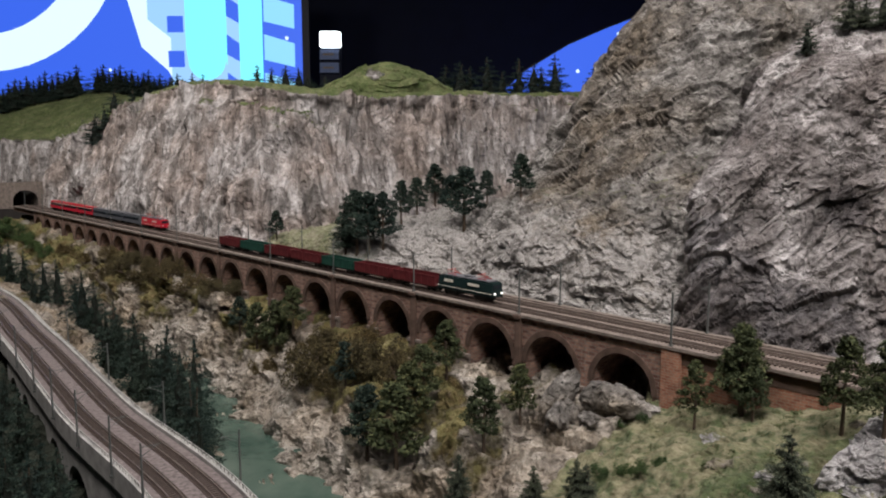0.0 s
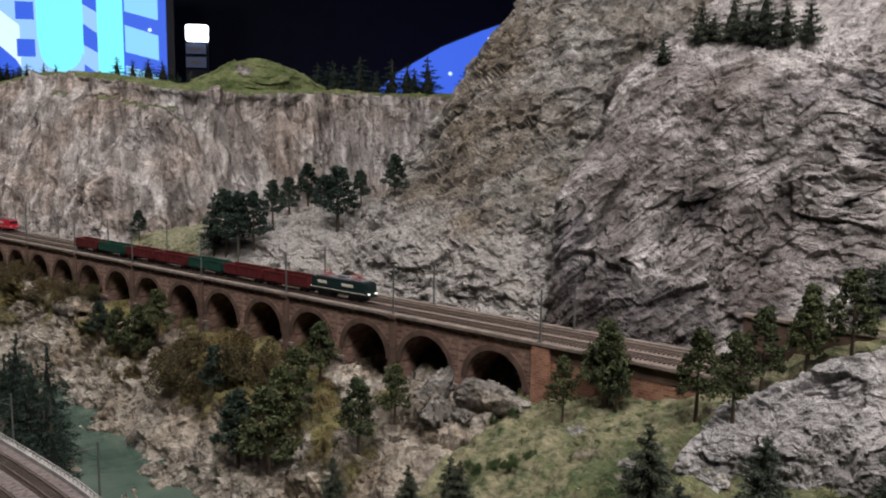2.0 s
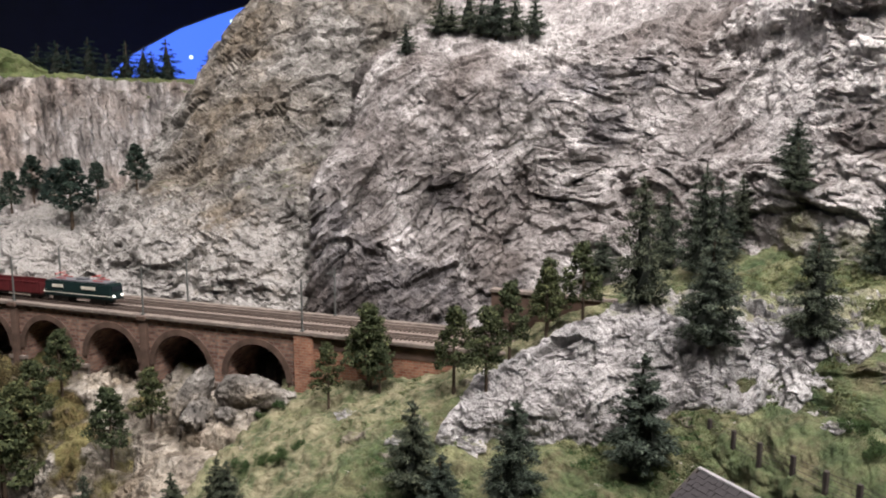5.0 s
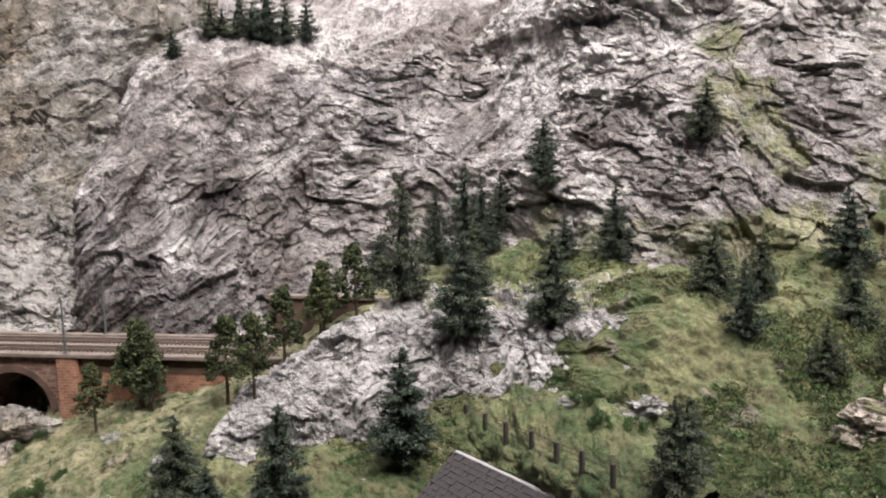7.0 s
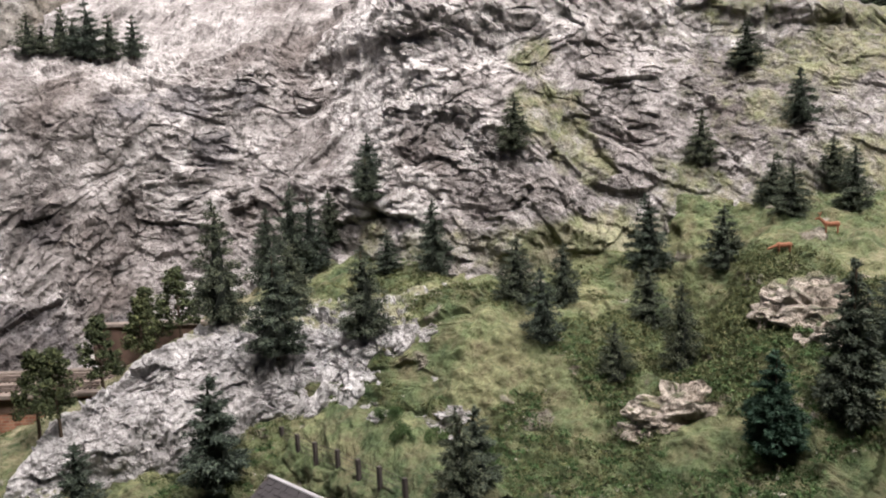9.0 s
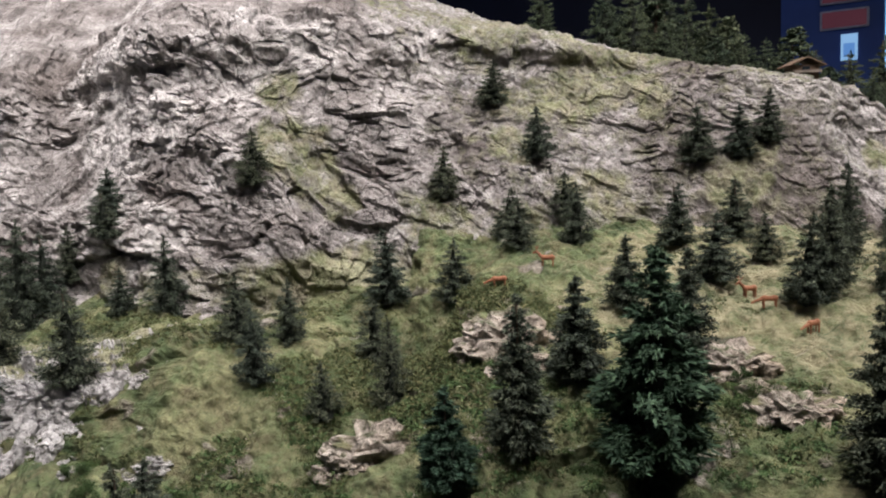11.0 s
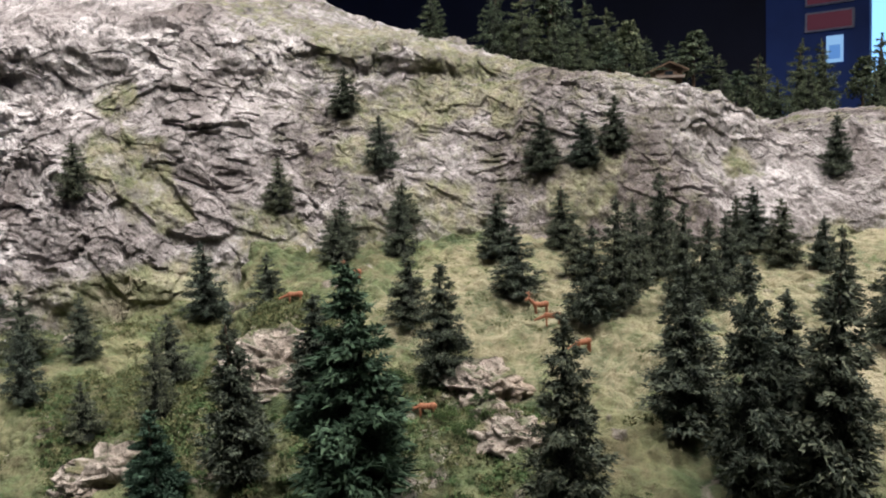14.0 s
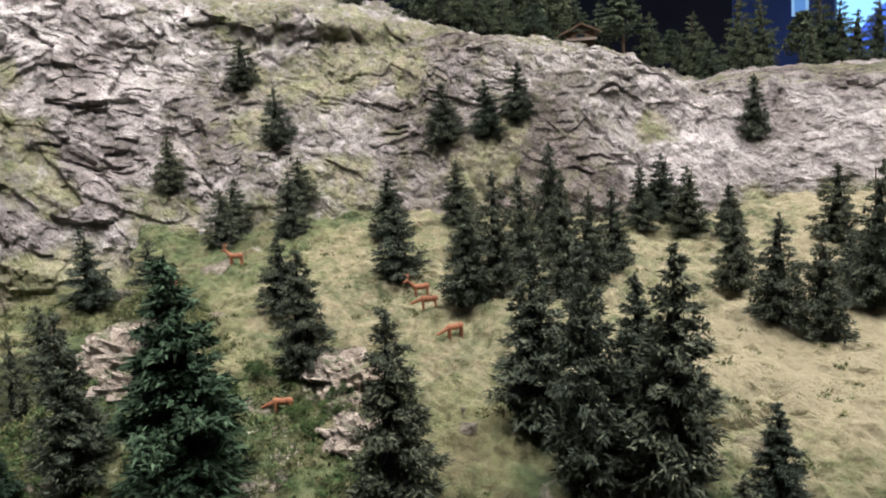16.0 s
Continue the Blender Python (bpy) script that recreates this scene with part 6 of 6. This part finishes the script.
PASTURE_KINDS = [fir(30 + i, FIR, 0.23 + 0.02 * i, 0.03, 15, "dark grey-green model fir tree in the deer pasture", "pasture firs", 50) for i in range(4)]
plant(PASTURE_KINDS, PASTURE_FIRS)
NEAR_KINDS = [fir(35 + i, FIR, 0.21 + 0.015 * i, 0.03, 19, "tall dark grey-green model fir tree beside the aisle", "aisle firs", 60) for i in range(3)]
plant(NEAR_KINDS, [(x, y, h, 0.9 * r) for x, y, h, r in AISLE_FIRS])
RIDGE_KINDS = [fir(40 + i, RIDGE_LEAF, 0.25 + 0.03 * i, 0.04, 11, "model fir tree on the ridge line", "ridge firs", 44) for i in range(3)] + [pine(44, RIDGE_LEAF, "olive green model pine on the ridge", "ridge firs")]
plant(RIDGE_KINDS, RIDGE_FIRS, wide=(1.1, 1.5))
FAR_KINDS = [fir(50 + i, FIR_DARK, 0.26 + 0.05 * i, 0.05, 7, "small dark model fir tree on the plateau", "plateau firs", 36) for i in range(3)]
plant(FAR_KINDS, PLATEAU_FIRS, grow=1.05, wide=(1.5, 1.9))
plant(FAR_KINDS, PLATEAU_FIRS_B, wide=(1.3, 1.7))
SCREE_KINDS = [fir(60 + i, FIR_DARK, 0.22 + 0.04 * i, 0.10, 10, "almost black model fir tree on the scree", "scree firs", 36) for i in range(1)] + [pine(63 + i, FIR_DARK, "almost black model pine with a bare trunk on the scree", "scree firs") for i in range(3)]
plant(SCREE_KINDS, SCREE_FIRS, grow=1.12, wide=(1.05, 1.3))
RIVER_KINDS = [fir(70 + i, FIR_DARK, 0.25 + 0.04 * i, 0.03, 11, "dark model fir tree on the river bank", "river firs", 26) for i in range(3)]
plant(RIVER_KINDS, RIVER_FIRS + RIVER_FIRS_B + RAVINE_FIRS)
BANK_KINDS = [pine(80 + i, FIR_DARK if i == 0 else PINE, "dark bushy model tree below the viaduct", "bank trees") for i in range(3)]
plant(BANK_KINDS, BANK_TREES, grow=1.15, wide=(1.05, 1.3))
PINE_KINDS = [pine(90 + i, PINE, "olive green model pine with a bare trunk by the track", "track pines") for i in range(3)]
plant(PINE_KINDS, TRACK_PINES)
green = fir(99, FIR_GREEN, 0.22, 0.02, 20, "large fresh green model fir tree in the pasture", "fresh green firs", 90)
plant([green], [(0.839, -0.066, 0.195, 0.45), (0.773, 0.093, 0.092, 0.50)])
AUTUMN_KINDS = [bush(110 + i, AUTUMN, "ochre brown leafy bush on the gorge bank", "autumn bushes") for i in range(3)]
plant(AUTUMN_KINDS, AUTUMN_BUSHES, 0.01, 1.0)
SHRUB_KINDS = [bush(120 + i, SHRUB, "low green leafy shrub in the meadow", "green shrubs") for i in range(3)]
plant(SHRUB_KINDS, GREEN_BUSHES, 0.006, 0.5)
plant(SHRUB_KINDS, PORTAL_BUSHES, 0.004, 0.75)

# ---- loose rocks ----


def rock_mesh(seed, size, detail=4):
    bm = bmesh.new()
    bmesh.ops.create_icosphere(bm, subdivisions=detail, radius=0.5)
    P = np.array([v.co for v in bm.verts])
    n = P / np.linalg.norm(P, axis=1, keepdims=True)
    flat_lying = np.array([1.0, 1.0, 2.2])
    P = P + n * (0.14 * blocks(P * 2.4 * flat_lying + seed * 3.7, seed) + 0.10 * blocks(P * 6.0 * flat_lying + seed, 9 + seed) + 0.10 * facets(P * 7.5 + seed * 1.3))[:, None]
    P = P * np.array(size)
    for v, p in zip(bm.verts, P):
        v.co = p
    return bm


for i, (x, y, h) in enumerate(ROCKS):
    me = bpy.data.meshes.new("rock")
    bm = rock_mesh(i + 1, (h * 0.8, h * 1.25, h * (0.85 if i < 8 else 0.6)))
    bm.to_mesh(me)
    bm.free()
    me.materials.append(LEDGE_ROCK if i < 8 else PALE_ROCK)
    ob = new("rock", me)
    moss = ob.data.attributes.new("turf", "FLOAT", "POINT")
    moss.data.foreach_set("value", [0.60 if v.normal.z > 0.8 else 0.12 for v in me.vertices])
    ob.matrix_world = Matrix.Translation((x, y, drop(x, y) - 0.14 * h)) @ Matrix.Rotation(0.45 + 0.4 * math.sin(i * 2.0), 4, "Z")
    tagged(ob, "pale weathered rock lying in the grass", "rock", "meadow rocks")

for x, y, size, turn, tip in ((0.195, 1.290, (0.045, 0.040, 0.120), 0.4, 0.6), (0.200, 1.262, (0.075, 0.05, 0.06), 1.3, 0.2), (0.290, 1.235, (0.12, 0.06, 0.055), -0.8, 0.0), (0.235, 1.215, (0.04, 0.03, 0.025), 2.0, 0.1)):
    me = bpy.data.meshes.new("boulder")
    bm = bmesh.new()
    bmesh.ops.create_icosphere(bm, subdivisions=4, radius=0.5)
    P = np.array([v.co for v in bm.verts])
    n = P / np.linalg.norm(P, axis=1, keepdims=True)
    P = (P + n * (0.18 * facets(P * 2.2 + x * 40) + 0.08 * blocks(P * np.array([5.0, 5.0, 2.2]) + x * 60, 3) + 0.07 * facets(P * np.array([9.0, 9.0, 4.0]) + x * 90))[:, None]) * np.array(size)
    for v, p in zip(bm.verts, P):
        v.co = p
    bm.to_mesh(me)
    bm.free()
    me.materials.append(CRAG_ROCK)
    ob = new("boulder", me)
    ob.matrix_world = Matrix.Translation((x, y, drop(x, y) + 0.15 * size[2])) @ Matrix.Rotation(turn, 4, "Z") @ Matrix.Rotation(tip, 4, "Y")
    tagged(ob, "pale grey boulder leaning into the viaduct's last arches", "rock", "arch boulders")

# ---- deer figures, fence, hut, cabin ----


def deer(seed, stag, label):
    """A grazing deer figure as one plain mesh."""
    bms = []
    for x, z, r in ((-0.006, 0.0125, 0.0040), (-0.002, 0.0122, 0.0036), (0.002, 0.0122, 0.0036), (0.006, 0.0126, 0.0038)):
        ball = bmesh.new()
        bmesh.ops.create_icosphere(ball, subdivisions=2, radius=r, matrix=Matrix.Translation((x, 0, z)) @ Matrix.Diagonal((1.25, 0.8, 1.0, 1)))
        bms.append(ball)
    for x in (-0.0075, 0.007):
        for y in (-0.002, 0.002):
            bms.append(tube(0.0009, (x, y, 0.0), (x, y, 0.011), 6, 0.0014))
    head = (0.0155, 0, 0.021) if stag else (0.0165, 0, 0.009)
    bms.append(tube(0.0026, (0.007, 0, 0.0125), head, 8, 0.0016))
    bms.append(tube(0.0019, head, (head[0] + 0.0055, 0, head[2] - 0.002), 8, 0.0010))
    if stag:
        for y in (-1, 1):
            bms.append(tube(0.0005, (0.0155, 0.001 * y, 0.0225), (0.0135, 0.005 * y, 0.029), 5))
            bms.append(tube(0.0004, (0.0145, 0.003 * y, 0.026), (0.0175, 0.005 * y, 0.028), 5))
    bm = joined(*bms)
    me = bpy.data.meshes.new("deer_figure")
    bm.to_mesh(me)
    bm.free()
    me.materials.append(FAWN)
    return tagged(new("deer_figure", me), label, "figurine", "deer figures")


for i, (x, y, h) in enumerate(DEER):
    ob = deer(i, i in (1, 2), "small fawn-painted stag figure with antlers" if i in (1, 2) else "small fawn-painted grazing deer figure")
    ob.matrix_world = Matrix.Translation((x, y, drop(x, y) - 0.0005)) @ Matrix.Rotation((2.2, 1.9, 2.4, 2.0, 2.6, 2.1)[i], 4, "Z") @ Matrix.Scale(0.85, 4)

fence = empty("fence", "low dark wooden fence with wire mesh below the outcrop", "fence")
tops = []
for x, y, h in FENCE_POSTS:
    z = h - 0.020
    part("post", box((x - 0.0020, y - 0.0020, z - 0.03), (x + 0.0020, y + 0.0020, z + 0.024), 0.0003), WOOD_DARK, fence)
    tops.append(Vector((x, y, z)))
for a, b_ in zip(tops, tops[1:]):
    for k in (0.006, 0.012, 0.018, 0.0225):
        part("wire", tube(0.0003, a + Vector((0, 0, k)), b_ + Vector((0, 0, k)), 4), WOOD_DARK, fence)


NEAR_SIDE = -1


def hut():
    """A barn with a shingled gable roof, built into the slope."""
    ob = empty("hut", "dark wooden hut with a grey shingled gable roof", "hut")
    ln, half, eave, ridge = 0.17, 0.075, -0.052, 0.0
    part("wall", box((0.008, -half + 0.012, -0.14), (ln - 0.008, half - 0.012, eave)), WOOD_DARK, ob)
    roof = part("roof_deck", box((0.0, -0.002, -0.006), (ln, 0.002, -0.001)), WOOD_DARK, ob)
    slope = math.atan2(ridge - eave, half)
    run = math.hypot(half, ridge - eave)
    shingle = bpy.data.meshes.new("shingle")
    bm = box((-0.0033, 0, -0.0006), (0.0033, 0.0088, 0.0006))
    bm.to_mesh(shingle)
    bm.free()
    shingle.materials.append(SHINGLE)
    r = random.Random(3)
    for side in (1, -1):
        tilt = Matrix.Rotation(-slope, 4, "X")
        base = Matrix.Identity(4) if side > 0 else Matrix.Translation((ln, 0, 0)) @ Matrix.Rotation(math.pi, 4, "Z")
        deckp = box((0, 0, -0.003), (ln, run, -0.001))
        deckp.transform(base @ tilt)
        part("roof_slope", deckp, WOOD_DARK, roof)
        rest = []
        for j in range(13):
            for i in range(24):
                m = base @ tilt @ Matrix.Translation((0.004 + 0.007 * i + (0.0035 if j % 2 else 0) + r.uniform(-0.0005, 0.0005), 0.0068 * j, 0.0005 + r.uniform(0, 0.0006))) @ Matrix.Rotation(radians(4.5 + r.uniform(-1.5, 1.5)), 4, "X")
                if side == NEAR_SIDE:
                    o = new("shingle", shingle)
                    o.parent = roof
                    o.matrix_local = m
                else:
                    bm = box((-0.0033, 0, -0.0006), (0.0033, 0.0088, 0.0006))
                    bm.transform(m)
                    rest.append(bm)
        if rest:
            tagged(part("shingles", joined(*rest), SHINGLE, roof), kind="stuff")
    part("ridge_cap", box((-0.002, -0.0026, 0.0), (ln + 0.002, 0.0026, 0.0024), 0.0006), TIN, ob, "pale ridge capping")
    for side in (-1, 1):
        b = box((-0.003, 0, -0.004), (0.0, run + 0.002, 0.0015))
        b.transform((Matrix.Translation((0, 0, 0)) @ Matrix.Diagonal((1, side, 1, 1))) @ Matrix.Rotation(-slope, 4, "X"))
        part("barge_board", b, WOOD_DARK, ob)
    return ob


h0 = hut()
h0.matrix_world = Matrix.Translation((0.590, 0.563, 1.160)) @ Matrix.Rotation(math.atan2(-1.000, -0.029), 4, "Z")

cabin = empty("cabin", "small brown log cabin with a shallow gable roof on the ridge", "cabin")
part("wall", box((-0.028, -0.022, -0.06), (0.028, 0.022, 0.016)), WOOD, cabin)
bm = bmesh.new()
gable = [(-0.040, 0.012), (0.0, 0.030), (0.040, 0.012), (0.040, 0.015), (0.0, 0.033), (-0.040, 0.015)]
q = [[bm.verts.new((x, y, z)) for x, z in gable] for y in (-0.032, 0.032)]
bm.faces.new(q[0])
bm.faces.new(q[1][::-1])
for k in range(6):
    bm.faces.new([q[0][k], q[1][k], q[1][(k + 1) % 6], q[0][(k + 1) % 6]])
bmesh.ops.recalc_face_normals(bm, faces=bm.faces[:])
part("roof", bm, WOOD, cabin, "brown plank roof")
part("balcony", box((-0.030, -0.034, -0.002), (0.030, -0.024, 0.003)), COPING, cabin, "pale balcony rail")
part("window", box((-0.008, -0.0235, 0.005), (0.008, -0.0215, 0.012)), WINDOW_DARK, cabin)
cabin.matrix_world = Matrix.Translation((1.600, -0.080, drop(1.600, -0.080) + 0.006)) @ Matrix.Rotation(radians(-58), 4, "Z") @ Matrix.Scale(0.72, 4)

# retaining wall with a little fence at the foot of the rock face
wall = empty("retaining_wall", "low brown stone retaining wall at the foot of the rock face", "wall")
part("wall_body", box((0, 0, -0.06), (0.20, 0.012, 0.0), 0.001), SOOTY, wall)
part("wall_coping", box((-0.002, -0.004, 0.0), (0.202, 0.014, 0.005), 0.001), COPING, wall, "pale coping")
wall.matrix_world = Matrix.Translation((0.63, 1.06, 1.255)) @ Matrix.Rotation(radians(-52), 4, "Z")

# ---- ground cover ----


def scatter(name, label, mat, count, where, size, leaves, seed, rise=0.6):
    """Low tufts of flock strewn on the ground: uncountable, one mesh."""
    rng = np.random.default_rng(seed)
    C, S, D = [], [], []
    tries = 0
    while count and tries < 200000:
        tries += 1
        x, y = where(rng)
        if x is None:
            continue
        z = drop(x, y)
        if z > drop_on(0, x, y) + 0.002 or fractal(np.array([x, y, 0.0]) * 13, 3) < 0.44:
            continue
        n = leaves
        sp = size * (0.6 + 0.8 * rng.random())
        p = rng.normal(size=(n, 3)) * np.array([sp * 0.55, sp * 0.55, 0])
        p[:, 2] = np.abs(rng.normal(size=n)) * sp * 0.35 * rise
        C += (p + np.array([x, y, z])).tolist()
        S += (sp * (0.15 + 0.16 * rng.random(n))).tolist()
        D += np.tile([0, 0, 0.5], (n, 1)).tolist()
        count -= 1
    V, F = leaf_cloud(C, S, D, rng, 2.2)
    ob = mesh_object(name, V.tolist(), F.tolist(), mat)
    return tagged(ob, label, "grass", kind="stuff")


def on_meadow(rng):
    u, v = int(rng.random() * 799), rng.random() ** 0.8
    a = MEADOW_LOW_S[u] * (1 - v) + MEADOW_TOP_S[u] * v
    x, y = a[0] + rng.normal() * 0.03, a[1] + rng.normal() * 0.03
    if sand(np.array([x, y, 0.0])) > 0.3 and rng.random() < 0.93:
        return None, None
    return x, y


def on_low_meadow(rng):
    u, v = int(rng.random() * 799), rng.random()
    a = MEADOW_EDGE_S[u] * (1 - v) + MEADOW_MID_S[u] * v
    if sand(np.array([a[0], a[1], 0.0])) > 0.3:
        return None, None
    return a[0], a[1]


MEADOW_LOW_S, MEADOW_MID_S, MEADOW_TOP_S = spline(MEADOW_LOW, 800), spline(MEADOW_MID, 800), spline(MEADOW_TOP, 800)
MEADOW_EDGE_S = MEADOW_LOW_S * 0.6 + spline(MEADOW_EDGE, 800) * 0.4
scatter("grass_tufts", "olive green grass flock on the meadow", GRASS, 6000, on_meadow, 0.0040, 14, 5)
scatter("meadow_undergrowth", "clumps of darker green flock on the lower meadow", UNDERGROWTH, 2200, on_low_meadow, 0.0058, 34, 6)
scatter("moss_clumps", "mottled olive and brown flock clumps on the slopes", MOSS, 3000, on_meadow, 0.0065, 26, 8, 0.7)
scatter("pale_stones", "small pale stones strewn in the grass", LEDGE_CHIP, 420, on_low_meadow, 0.0040, 9, 9, 0.5)
